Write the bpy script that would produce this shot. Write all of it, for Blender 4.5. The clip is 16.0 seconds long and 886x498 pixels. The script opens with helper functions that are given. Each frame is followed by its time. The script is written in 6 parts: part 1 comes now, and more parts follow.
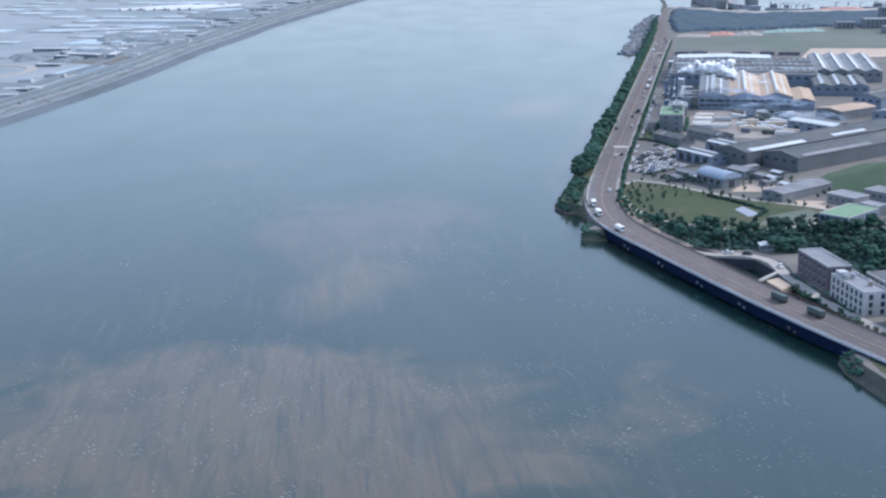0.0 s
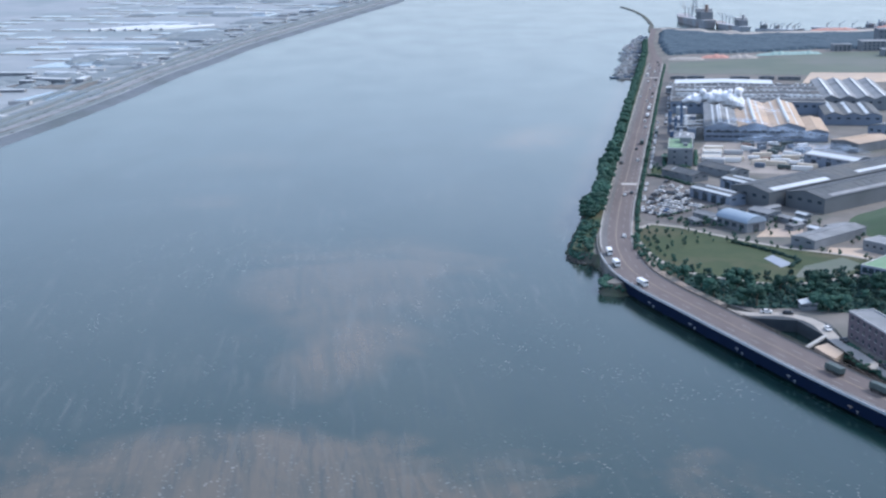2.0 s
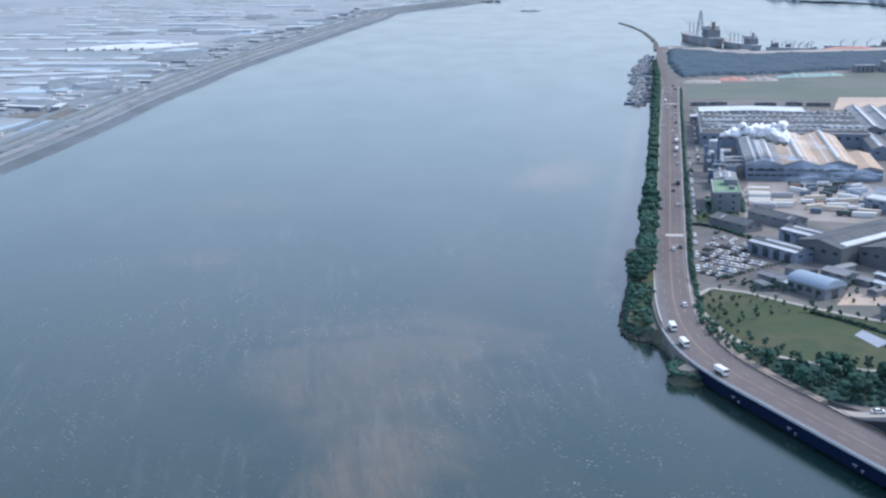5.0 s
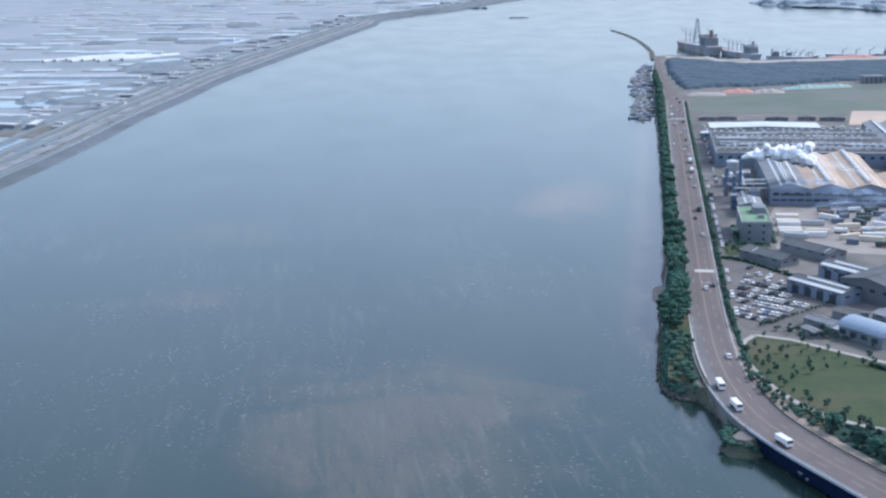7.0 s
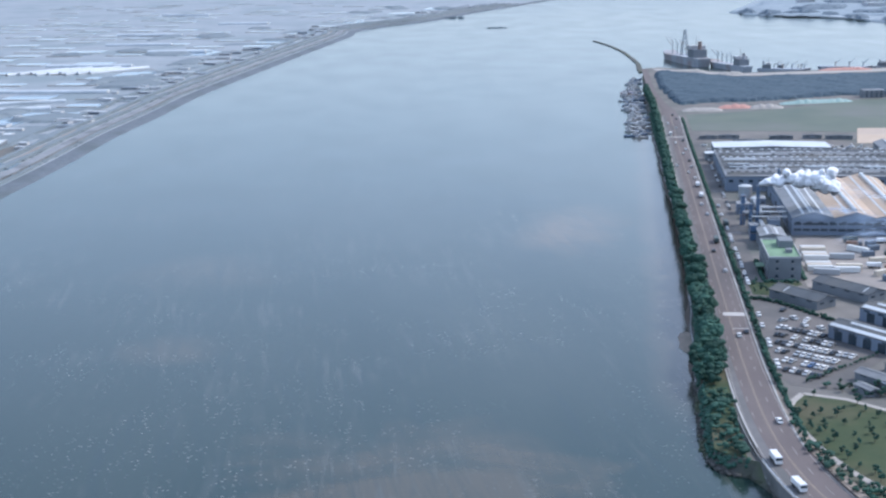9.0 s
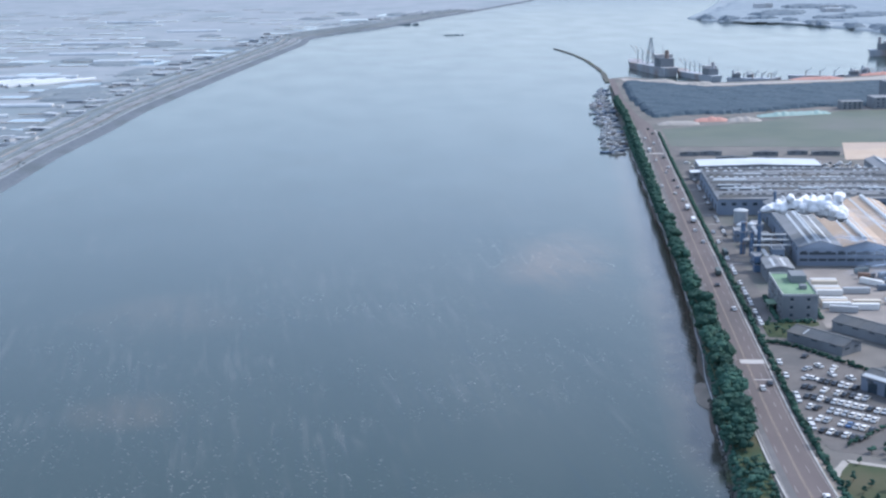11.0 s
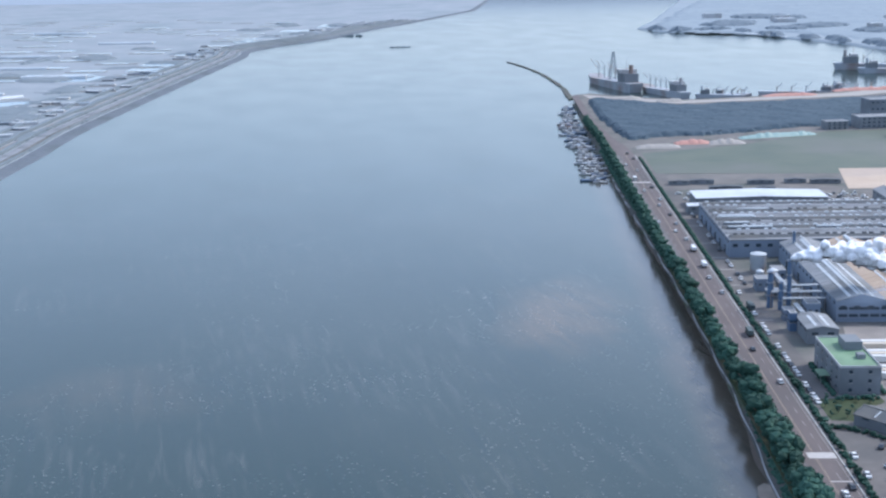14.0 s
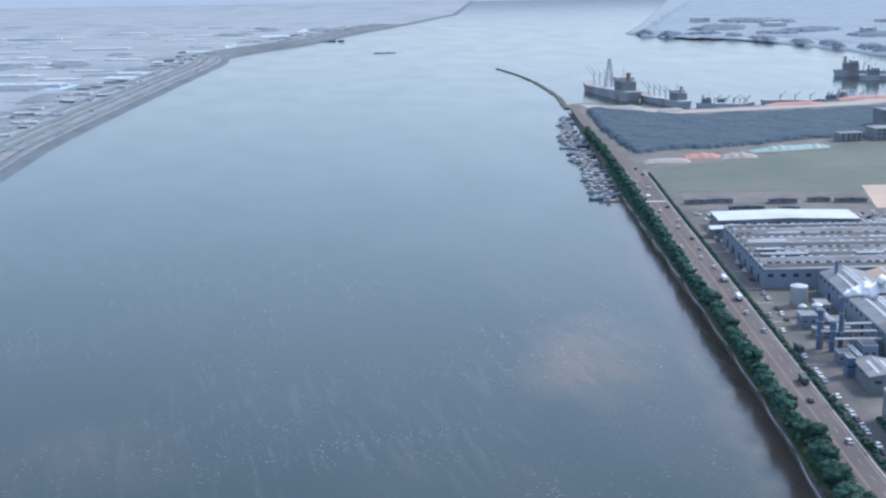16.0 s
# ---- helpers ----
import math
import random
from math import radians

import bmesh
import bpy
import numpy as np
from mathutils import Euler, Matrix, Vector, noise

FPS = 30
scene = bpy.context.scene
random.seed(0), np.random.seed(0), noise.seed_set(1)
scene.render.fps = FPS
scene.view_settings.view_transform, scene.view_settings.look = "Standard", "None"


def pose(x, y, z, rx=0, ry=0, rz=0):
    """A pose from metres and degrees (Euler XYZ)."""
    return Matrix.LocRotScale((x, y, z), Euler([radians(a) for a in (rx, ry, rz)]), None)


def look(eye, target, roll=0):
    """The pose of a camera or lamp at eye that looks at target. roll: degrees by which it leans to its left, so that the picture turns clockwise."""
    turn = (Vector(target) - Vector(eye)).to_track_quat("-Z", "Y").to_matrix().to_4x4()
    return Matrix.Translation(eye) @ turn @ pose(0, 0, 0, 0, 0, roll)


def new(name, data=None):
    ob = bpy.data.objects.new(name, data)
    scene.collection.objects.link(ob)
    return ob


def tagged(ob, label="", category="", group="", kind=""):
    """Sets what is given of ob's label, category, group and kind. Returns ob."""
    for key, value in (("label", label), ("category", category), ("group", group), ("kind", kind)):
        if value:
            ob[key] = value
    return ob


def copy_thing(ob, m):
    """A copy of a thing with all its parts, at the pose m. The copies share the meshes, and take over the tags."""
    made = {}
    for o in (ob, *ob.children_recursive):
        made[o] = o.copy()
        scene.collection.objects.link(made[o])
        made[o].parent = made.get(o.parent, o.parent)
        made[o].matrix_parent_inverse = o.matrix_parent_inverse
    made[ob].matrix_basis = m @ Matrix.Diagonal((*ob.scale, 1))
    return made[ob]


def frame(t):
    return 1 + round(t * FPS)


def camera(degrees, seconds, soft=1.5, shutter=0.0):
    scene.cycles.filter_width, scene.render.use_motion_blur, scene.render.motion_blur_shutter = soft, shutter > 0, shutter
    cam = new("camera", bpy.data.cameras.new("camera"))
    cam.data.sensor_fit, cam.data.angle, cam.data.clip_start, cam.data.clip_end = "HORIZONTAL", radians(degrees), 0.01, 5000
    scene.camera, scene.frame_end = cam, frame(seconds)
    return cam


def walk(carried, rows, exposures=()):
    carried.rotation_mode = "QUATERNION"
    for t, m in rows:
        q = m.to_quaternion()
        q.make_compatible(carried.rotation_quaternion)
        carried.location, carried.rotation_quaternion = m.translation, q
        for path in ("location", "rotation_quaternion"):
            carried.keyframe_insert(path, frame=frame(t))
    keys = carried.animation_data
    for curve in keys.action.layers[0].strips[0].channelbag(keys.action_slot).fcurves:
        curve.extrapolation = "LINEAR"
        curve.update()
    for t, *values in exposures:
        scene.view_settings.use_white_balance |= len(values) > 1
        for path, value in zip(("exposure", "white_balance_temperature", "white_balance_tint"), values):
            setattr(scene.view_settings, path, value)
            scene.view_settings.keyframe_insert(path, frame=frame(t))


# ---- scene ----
cam = camera(37.5, 16.0, soft=2.4)
PATH = [
    (0, (-2.199, -3.819, 152.827), (-2.598, -1.928, 152.311), -1.1),
    (0.5, (-8.501, 10.461, 153.158), (-8.889, 12.356, 152.65), -1.1),
    (1, (-14.76, 24.682, 153.611), (-15.138, 26.581, 153.109), -1.0),
    (1.5, (-20.991, 38.787, 154.178), (-21.359, 40.689, 153.681), -1.0),
    (2, (-27.224, 52.751, 154.805), (-27.582, 54.656, 154.311), -1.0),
    (2.5, (-33.454, 66.542, 155.413), (-33.808, 68.449, 154.922), -1.0),
    (3, (-39.625, 80.181, 155.981), (-39.973, 82.089, 155.492), -1.0),
    (3.5, (-46.1, 94.5, 156.56), (-46.443, 96.409, 156.074), -1.0),
    (4, (-52.5, 109.0, 157.12), (-52.8385, 110.911, 156.6365), -1.0),
    (6.5, (-81.215, 175.02, 161.993), (-81.523, 176.938, 161.517), -1.2),
    (7, (-87.137, 188.931, 162.402), (-87.436, 190.851, 161.927), -1.2),
    (7.5, (-93.052, 203.147, 162.761), (-93.341, 205.069, 162.29), -1.2),
    (8, (-98.841, 217.479, 163.109), (-99.121, 219.403, 162.64), -1.2),
    (8.5, (-104.439, 231.698, 163.44), (-104.71, 233.624, 162.974), -1.3),
    (9, (-109.858, 245.693, 163.682), (-110.112, 247.622, 163.217), -1.2),
    (9.2, (-111.999, 251.276, 163.757), (-112.246, 253.206, 163.294), -1.2),
    (11.5, (-137.326, 315.812, 166.586), (-137.483, 317.752, 166.126), -1.2),
    (12, (-142.781, 330.192, 166.934), (-142.919, 332.133, 166.476), -1.2),
    (12.5, (-148.257, 344.95, 167.358), (-148.376, 346.893, 166.9), -1.1),
    (13, (-153.561, 359.834, 167.801), (-153.663, 361.779, 167.346), -1.1),
    (13.5, (-158.602, 374.584, 168.15), (-158.688, 376.53, 167.697), -1.1),
    (14, (-163.426, 389.181, 168.427), (-163.502, 391.128, 167.975), -1.1),
    (14.5, (-168.01, 403.674, 168.665), (-168.078, 405.621, 168.214), -1.1),
    (15, (-172.618, 418.42, 168.953), (-172.677, 420.367, 168.503), -1.1),
    (15.5, (-177.195, 433.409, 169.253), (-177.245, 435.358, 168.804), -1.1),
    (16, (-181.828, 448.467, 169.485), (-181.868, 450.416, 169.036), -1.1),
]
walk(cam, [(t, look(eye, target, roll)) for t, eye, target, roll in PATH],
     exposures=[(0, 0.88, 6000, 12), (16, 0.88, 6000, 12)])

# ---- world, sun ----
SUN_AZ, SUN_EL = 62.0, 42.0      # degrees from +y towards +x, and above the horizon
world = bpy.data.worlds.new("world")
scene.world = world
world.use_nodes = True
wn = world.node_tree
sky = wn.nodes.new("ShaderNodeTexSky")
sky.sky_type = "NISHITA"
sky.sun_disc = False
sky.sun_elevation, sky.sun_rotation = radians(SUN_EL), radians(SUN_AZ)
sky.air_density, sky.dust_density, sky.ozone_density = 1.2, 1.6, 4.0
veil = wn.nodes.new("ShaderNodeMix")      # thin even haze over the whole sky
veil.data_type = "RGBA"
veil.inputs[0].default_value, veil.inputs[7].default_value = 0.6, (3.0, 3.55, 4.5, 1)
wn.links.new(sky.outputs[0], veil.inputs[6])
wn.links.new(veil.outputs[2], wn.nodes["Background"].inputs[0])
wn.nodes["Background"].inputs[1].default_value = 0.15
sun = new("sun", bpy.data.lights.new("sun", "SUN"))
sun.data.energy, sun.data.angle, sun.data.color = 1.9, radians(12), (1.0, 0.93, 0.84)
a, e = radians(SUN_AZ), radians(SUN_EL)
sun.matrix_world = look(Vector((math.sin(a) * math.cos(e), math.cos(a) * math.cos(e), math.sin(e))) * 600, (0, 0, 0))

rnd = random.Random(7)

from mathutils.geometry import delaunay_2d_cdt


# ---- materials ----
def surf(name, c1, c2, scale=0.3, rough=0.75, fine=4.0, c3=None, big=0.02, metal=0.0, spec=0.5, bump=0.0, vary=0.0, sheen=0.0, stretch=(1, 1, 1), coords="world"):
    """Two colours mixed by grain, a third in large stains; vary: brightness from object to object."""
    m = bpy.data.materials.new(name)
    m.use_nodes = True
    n, l = m.node_tree.nodes, m.node_tree.links
    b = n["Principled BSDF"]
    if coords == "world":
        src = n.new("ShaderNodeNewGeometry").outputs["Position"]
    else:
        src = n.new("ShaderNodeTexCoord").outputs["Object"]
    mp = n.new("ShaderNodeMapping")
    mp.inputs["Scale"].default_value = stretch
    l.new(src, mp.inputs[0])

    def grain(s, detail, lo, hi):
        t = n.new("ShaderNodeTexNoise")
        t.inputs["Scale"].default_value, t.inputs["Detail"].default_value = s, detail
        l.new(mp.outputs[0], t.inputs["Vector"])
        r = n.new("ShaderNodeMapRange")
        r.inputs["From Min"].default_value, r.inputs["From Max"].default_value = lo, hi
        l.new(t.outputs["Fac"], r.inputs["Value"])
        return r.outputs[0], t

    def mixed(f, x, y):
        k = n.new("ShaderNodeMix")
        k.data_type = "RGBA"
        l.new(f, k.inputs[0])
        for s, v in ((6, x), (7, y)):
            if isinstance(v, tuple):
                k.inputs[s].default_value = (*v, 1)
            else:
                l.new(v, k.inputs[s])
        return k.outputs[2]
    f1, t1 = grain(scale, 6, 0.32, 0.68)
    col = mixed(f1, c1, c2)
    f2, t2 = grain(fine, 4, 0.2, 0.8)
    dark = tuple(v * 0.8 for v in c1)
    k2 = n.new("ShaderNodeMath")
    k2.operation = "MULTIPLY"
    k2.inputs[1].default_value = 0.45
    l.new(f2, k2.inputs[0])
    col = mixed(k2.outputs[0], col, dark)
    if c3:
        f3, _ = grain(big, 5, 0.48, 0.66)
        col = mixed(f3, col, c3)
    if vary:
        inf = n.new("ShaderNodeObjectInfo")
        hs = n.new("ShaderNodeHueSaturation")
        r = n.new("ShaderNodeMapRange")
        r.inputs["To Min"].default_value, r.inputs["To Max"].default_value = 1 - vary, 1 + vary
        l.new(inf.outputs["Random"], r.inputs["Value"])
        l.new(r.outputs[0], hs.inputs["Value"])
        l.new(col, hs.inputs["Color"])
        col = hs.outputs[0]
    l.new(col, b.inputs["Base Color"])
    b.inputs["Roughness"].default_value, b.inputs["Metallic"].default_value = rough, metal
    b.inputs["Specular IOR Level"].default_value = spec
    b.inputs["Sheen Weight"].default_value = sheen
    if bump:
        bp = n.new("ShaderNodeBump")
        bp.inputs["Strength"].default_value, bp.inputs["Distance"].default_value = 0.6, bump
        l.new(t2.outputs["Fac"], bp.inputs["Height"])
        l.new(bp.outputs[0], b.inputs["Normal"])
    return m


def water_material():
    """Murky estuary water: silt streaks in the body colour, small wind waves in the relief."""
    m = bpy.data.materials.new("river_water")
    m.use_nodes = True
    n, l = m.node_tree.nodes, m.node_tree.links
    b = n["Principled BSDF"]
    pos = n.new("ShaderNodeNewGeometry").outputs["Position"]

    def noise_at(scale, detail, stretch, turn=0.0, rough=0.55, dist=0.0):
        mp = n.new("ShaderNodeMapping")
        mp.vector_type = "TEXTURE"
        mp.inputs["Scale"].default_value = tuple(1 / k for k in stretch)
        mp.inputs["Rotation"].default_value = (0, 0, radians(turn))
        l.new(pos, mp.inputs[0])
        t = n.new("ShaderNodeTexNoise")
        t.inputs["Scale"].default_value, t.inputs["Detail"].default_value = scale, detail
        t.inputs["Roughness"].default_value = rough
        t.inputs["Distortion"].default_value = dist
        l.new(mp.outputs[0], t.inputs["Vector"])
        return t.outputs["Fac"]

    def ramp(f, lo, hi, to=1.0):
        r = n.new("ShaderNodeMapRange")
        r.inputs["From Min"].default_value, r.inputs["From Max"].default_value, r.inputs["To Max"].default_value = lo, hi, to
        l.new(f, r.inputs["Value"])
        return r.outputs[0]

    def math2(op, x, y):
        k = n.new("ShaderNodeMath")
        k.operation = op
        for s, v in ((0, x), (1, y)):
            if isinstance(v, (int, float)):
                k.inputs[s].default_value = v
            else:
                l.new(v, k.inputs[s])
        return k.outputs[0]

    def mixed(f, x, y):
        k = n.new("ShaderNodeMix")
        k.data_type = "RGBA"
        l.new(f, k.inputs[0])
        for s, v in ((6, x), (7, y)):
            if isinstance(v, tuple):
                k.inputs[s].default_value = (*v, 1)
            else:
                l.new(v, k.inputs[s])
        return k.outputs[2]
    xyz = n.new("ShaderNodeSeparateXYZ")
    l.new(pos, xyz.inputs[0])

    def patch(cx, cy, rx, ry, soft):
        """One where the place is inside an uneven oval of silt."""
        wob = math2("MULTIPLY", math2("SUBTRACT", noise_at(0.014, 5, (1, 1, 1), 0, 0.6, 0.6), 0.5), 2.6)
        dx = math2("DIVIDE", math2("SUBTRACT", xyz.outputs[0], cx), rx)
        dy = math2("DIVIDE", math2("SUBTRACT", xyz.outputs[1], cy), ry)
        r = math2("ADD", math2("SQRT", math2("ADD", math2("MULTIPLY", dx, dx), math2("MULTIPLY", dy, dy)), 0.0), wob)
        return ramp(r, 1.0 + soft, 1.0 - soft)
    def specks(scale, size, seed):
        """Small drifting flecks, thinned out in drifts."""
        mp = n.new("ShaderNodeMapping")
        mp.inputs["Location"].default_value = (seed, seed, 0)
        mp.inputs["Scale"].default_value = (0.42, 1.0, 0)
        l.new(pos, mp.inputs[0])
        t = n.new("ShaderNodeTexVoronoi")
        t.voronoi_dimensions = "2D"
        t.inputs["Scale"].default_value = scale
        l.new(mp.outputs[0], t.inputs["Vector"])
        return ramp(t.outputs["Distance"], size, size * 0.4)
    DEEP, GREY, SILT = (0.006, 0.027, 0.024), (0.026, 0.045, 0.038), (0.112, 0.088, 0.060)
    col = mixed(math2("MULTIPLY", ramp(noise_at(0.006, 4, (1.6, 0.6, 1), 14), 0.34, 0.62), ramp(xyz.outputs[0], -420, -160)), DEEP, GREY)
    # silt carried down the eastern half, and brown shallows along its bank
    tide = math2("MULTIPLY", math2("MULTIPLY", ramp(xyz.outputs[0], -330, -90), math2("MULTIPLY", ramp(xyz.outputs[1], 620, 900), ramp(xyz.outputs[1], 2000, 1500))), ramp(noise_at(0.005, 4, (1, 0.5, 1), 8), 0.30, 0.62))
    col = mixed(math2("MULTIPLY", tide, 0.4), col, (0.054, 0.061, 0.049))
    ragged = math2("ADD", xyz.outputs[0], math2("MULTIPLY", math2("SUBTRACT", noise_at(0.05, 4, (1, 0.5, 1)), 0.5), 14))
    shallow = math2("MULTIPLY", ramp(ragged, -96, -80), math2("MULTIPLY", ramp(xyz.outputs[1], 660, 740), ramp(xyz.outputs[1], 1600, 1300)))
    col = mixed(math2("MULTIPLY", shallow, 0.7), col, (0.125, 0.098, 0.078))
    silt = math2("MAXIMUM", math2("MULTIPLY", patch(-135, 345, 95, 74, 0.24), 0.9), math2("MULTIPLY", patch(-150, 496, 19, 46, 0.45), 0.9))
    silt = math2("MAXIMUM", silt, math2("MULTIPLY", patch(-162, 588, 48, 62, 0.3), 0.62))
    silt = math2("MAXIMUM", silt, math2("MULTIPLY", patch(-168, 531, 20, 12, 0.6), 0.5))
    silt = math2("MAXIMUM", silt, math2("MULTIPLY", patch(-128, 975, 24, 48, 0.5), 1.0))
    silt = math2("MAXIMUM", silt, math2("MULTIPLY", patch(-290, 740, 17, 16, 0.5), 0.45))
    silt = math2("MAXIMUM", silt, math2("MULTIPLY", patch(-310, 866, 30, 26, 0.5), 0.3))
    streak = noise_at(0.16, 5, (1.0, 0.10, 1), 20, 0.66, 0.8)
    silt = math2("MULTIPLY", silt, ramp(streak, 0.10, 0.52))
    silt = math2("MULTIPLY", silt, ramp(noise_at(0.03, 6, (1, 0.6, 1), 20, 0.65), 0.12, 0.50))
    col = mixed(math2("MULTIPLY", silt, 0.88), col, SILT)
    drift = math2("MULTIPLY", ramp(noise_at(0.010, 3, (1, 1, 1)), 0.40, 0.60), ramp(noise_at(0.12, 4, (1, 0.4, 1), 20, 0.7), 0.46, 0.62))
    # long dark and pale wind streaks, close together
    lane = math2("MULTIPLY", ramp(noise_at(0.30, 5, (1, 0.07, 1), 16, 0.68, 0.6), 0.50, 0.66), ramp(noise_at(0.012, 3, (1, 0.7, 1)), 0.36, 0.56))
    col = mixed(math2("MULTIPLY", lane, 0.5), col, (0.012, 0.032, 0.036))
    pale = math2("MULTIPLY", ramp(noise_at(0.26, 4, (1, 0.09, 1), 14, 0.65, 0.6), 0.53, 0.68), ramp(noise_at(0.009, 3, (1, 1, 1), 40), 0.42, 0.58))
    col = mixed(math2("MULTIPLY", pale, 0.36), col, (0.105, 0.112, 0.104))
    fleck = math2("MAXIMUM", specks(0.42, 0.11, 3.0), specks(0.22, 0.06, 31.0))
    col = mixed(math2("MULTIPLY", math2("MULTIPLY", fleck, drift), 0.55), col, (0.5, 0.5, 0.48))
    l.new(col, b.inputs["Base Color"])
    b.inputs["IOR"].default_value = 1.45
    l.new(math2("ADD", math2("MULTIPLY", noise_at(0.02, 3, (1, 0.5, 1), 12), 0.10), 0.11), b.inputs["Roughness"])
    waves = math2("ADD", math2("MULTIPLY", noise_at(0.5, 3, (1.0, 0.45, 1), 14), 0.5), math2("MULTIPLY", noise_at(0.08, 3, (1, 0.3, 1), 12), 0.9))
    bp = n.new("ShaderNodeBump")
    bp.inputs["Strength"].default_value, bp.inputs["Distance"].default_value = 0.24, 0.22
    l.new(waves, bp.inputs["Height"])
    l.new(bp.outputs[0], b.inputs["Normal"])
    return m


def paint(name, c, rough=0.4, metal=0.0, vary=0.0):
    return surf(name, c, tuple(v * 0.88 for v in c), 1.5, rough, 9.0, metal=metal, vary=vary, coords="object")


M_WATER = water_material()
M_EARTH = surf("yard_earth", (0.135, 0.128, 0.122), (0.195, 0.182, 0.168), 0.08, 0.9, 1.5, (0.09, 0.10, 0.09), 0.03, spec=0.4)
# mud of the west plain, paled and blued by haze put into the colour
M_WEST = surf("haze_tinted_west_mud", (0.21, 0.235, 0.255), (0.31, 0.325, 0.335), 0.025, 0.5, 0.3, (0.17, 0.205, 0.215), 0.008, spec=0.5)
M_ROCK = surf("bank_rock", (0.06, 0.062, 0.06), (0.10, 0.098, 0.09), 0.6, 0.9, 2.0, (0.07, 0.09, 0.05), 0.05, bump=0.4)
# the blue cast of this stone is distance haze within the colour
M_REVET = surf("dark_revetment_stone", (0.09, 0.112, 0.135), (0.135, 0.155, 0.18), 0.2, 0.85, 1.0, (0.075, 0.095, 0.105), 0.02, bump=0.4)
M_ROAD = surf("asphalt", (0.112, 0.092, 0.091), (0.142, 0.118, 0.114), 0.15, 0.85, 2.0, (0.088, 0.078, 0.079), 0.03, stretch=(1, 0.25, 1))
M_YARD = surf("pale_yard_concrete", (0.25, 0.225, 0.205), (0.32, 0.29, 0.265), 0.1, 0.85, 1.2, (0.19, 0.175, 0.165), 0.04)
M_LANE = surf("service_asphalt", (0.115, 0.106, 0.101), (0.15, 0.138, 0.131), 0.2, 0.85, 2.0, (0.08, 0.08, 0.08), 0.03)
M_WHITE = surf("worn_white_marking", (0.36, 0.34, 0.325), (0.22, 0.20, 0.195), 0.6, 0.7, 3.0)
M_YELLOW = surf("yellow_marking", (0.29, 0.23, 0.17), (0.21, 0.17, 0.14), 0.6, 0.7, 3.0)
M_CONC = surf("concrete", (0.36, 0.36, 0.35), (0.46, 0.45, 0.43), 0.3, 0.85, 2.0, (0.28, 0.28, 0.27), 0.06)
M_RAIL = surf("pale_rail", (0.42, 0.47, 0.52), (0.36, 0.41, 0.46), 0.5, 0.5, 3.0)
# near-black navy: the shade below the bridge deck is put into the colour
M_GIRDER_SHADE = surf("shade_dark_girder", (0.005, 0.014, 0.042), (0.004, 0.011, 0.033), 0.3, 0.9, 2.0, spec=0.1)
M_GRASS = surf("lawn", (0.028, 0.052, 0.018), (0.046, 0.066, 0.024), 0.12, 0.9, 2.5, (0.070, 0.068, 0.036), 0.03)
M_FIELD = surf("far_grass", (0.075, 0.10, 0.075), (0.105, 0.125, 0.09), 0.03, 0.7, 0.5, (0.12, 0.125, 0.11), 0.008)
M_SAND = surf("bare_sand", (0.44, 0.34, 0.26), (0.52, 0.42, 0.33), 0.05, 0.9, 0.7, (0.38, 0.31, 0.26), 0.02)
M_PATH = surf("pale_path", (0.37, 0.345, 0.315), (0.30, 0.285, 0.265), 0.3, 0.85, 2.0)
M_LEAF = surf("leaves", (0.026, 0.070, 0.056), (0.045, 0.098, 0.070), 0.35, 0.8, 3.0, vary=0.3, spec=0.15)
M_LEAF_DARK = surf("dark_leaves", (0.024, 0.056, 0.050), (0.042, 0.080, 0.068), 0.25, 0.85, 2.0, vary=0.3, spec=0.1)
# blue-grey leaf colour carries the haze in front of the coastal wood
M_WOOD_FAR = surf("haze_tinted_far_leaves", (0.062, 0.094, 0.122), (0.080, 0.112, 0.140), 0.05, 0.9, 0.4, spec=0.15)
# scrub far paler than leaves: the haze over the west bank is painted in
M_DIKE = surf("haze_tinted_dike_scrub", (0.15, 0.185, 0.21), (0.185, 0.22, 0.24), 0.05, 0.85, 0.4)
# far plain and shore leaves: distance haze is mixed into the pale blue colours
M_FAR_PLAIN = surf("haze_tinted_plain", (0.25, 0.30, 0.34), (0.29, 0.34, 0.375), 0.01, 0.9, 0.06, spec=0.1)
M_FAR_WOOD = surf("haze_tinted_shore_leaves", (0.15, 0.19, 0.225), (0.18, 0.22, 0.255), 0.02, 0.9, 0.1, spec=0.1)
M_BARK = surf("bark", (0.10, 0.075, 0.055), (0.15, 0.115, 0.09), 3.0, 0.9, 12.0)
M_GLASS = surf("window_glass", (0.03, 0.045, 0.06), (0.05, 0.07, 0.09), 0.2, 0.12, 1.0)
M_ROOF_DARK = surf("dark_sheet_roof", (0.068, 0.080, 0.092), (0.102, 0.114, 0.126), 0.12, 0.8, 1.5, (0.12, 0.12, 0.115), 0.04)
M_ROOF_GREY = surf("grey_sheet_roof", (0.20, 0.215, 0.23), (0.27, 0.28, 0.295), 0.1, 0.75, 1.0, (0.13, 0.14, 0.15), 0.04)
M_ROOF_PALE = surf("pale_sheet_roof", (0.50, 0.54, 0.57), (0.60, 0.63, 0.65), 0.1, 0.5, 1.0, (0.42, 0.45, 0.47), 0.03)
M_ROOF_TAN = surf("rusty_tan_roof", (0.42, 0.31, 0.22), (0.52, 0.40, 0.30), 0.05, 0.7, 0.6, (0.36, 0.28, 0.22), 0.03)
M_ROOF_GREEN = surf("green_roof_coat", (0.14, 0.25, 0.15), (0.20, 0.31, 0.20), 0.15, 0.8, 1.0, (0.13, 0.20, 0.14), 0.06)
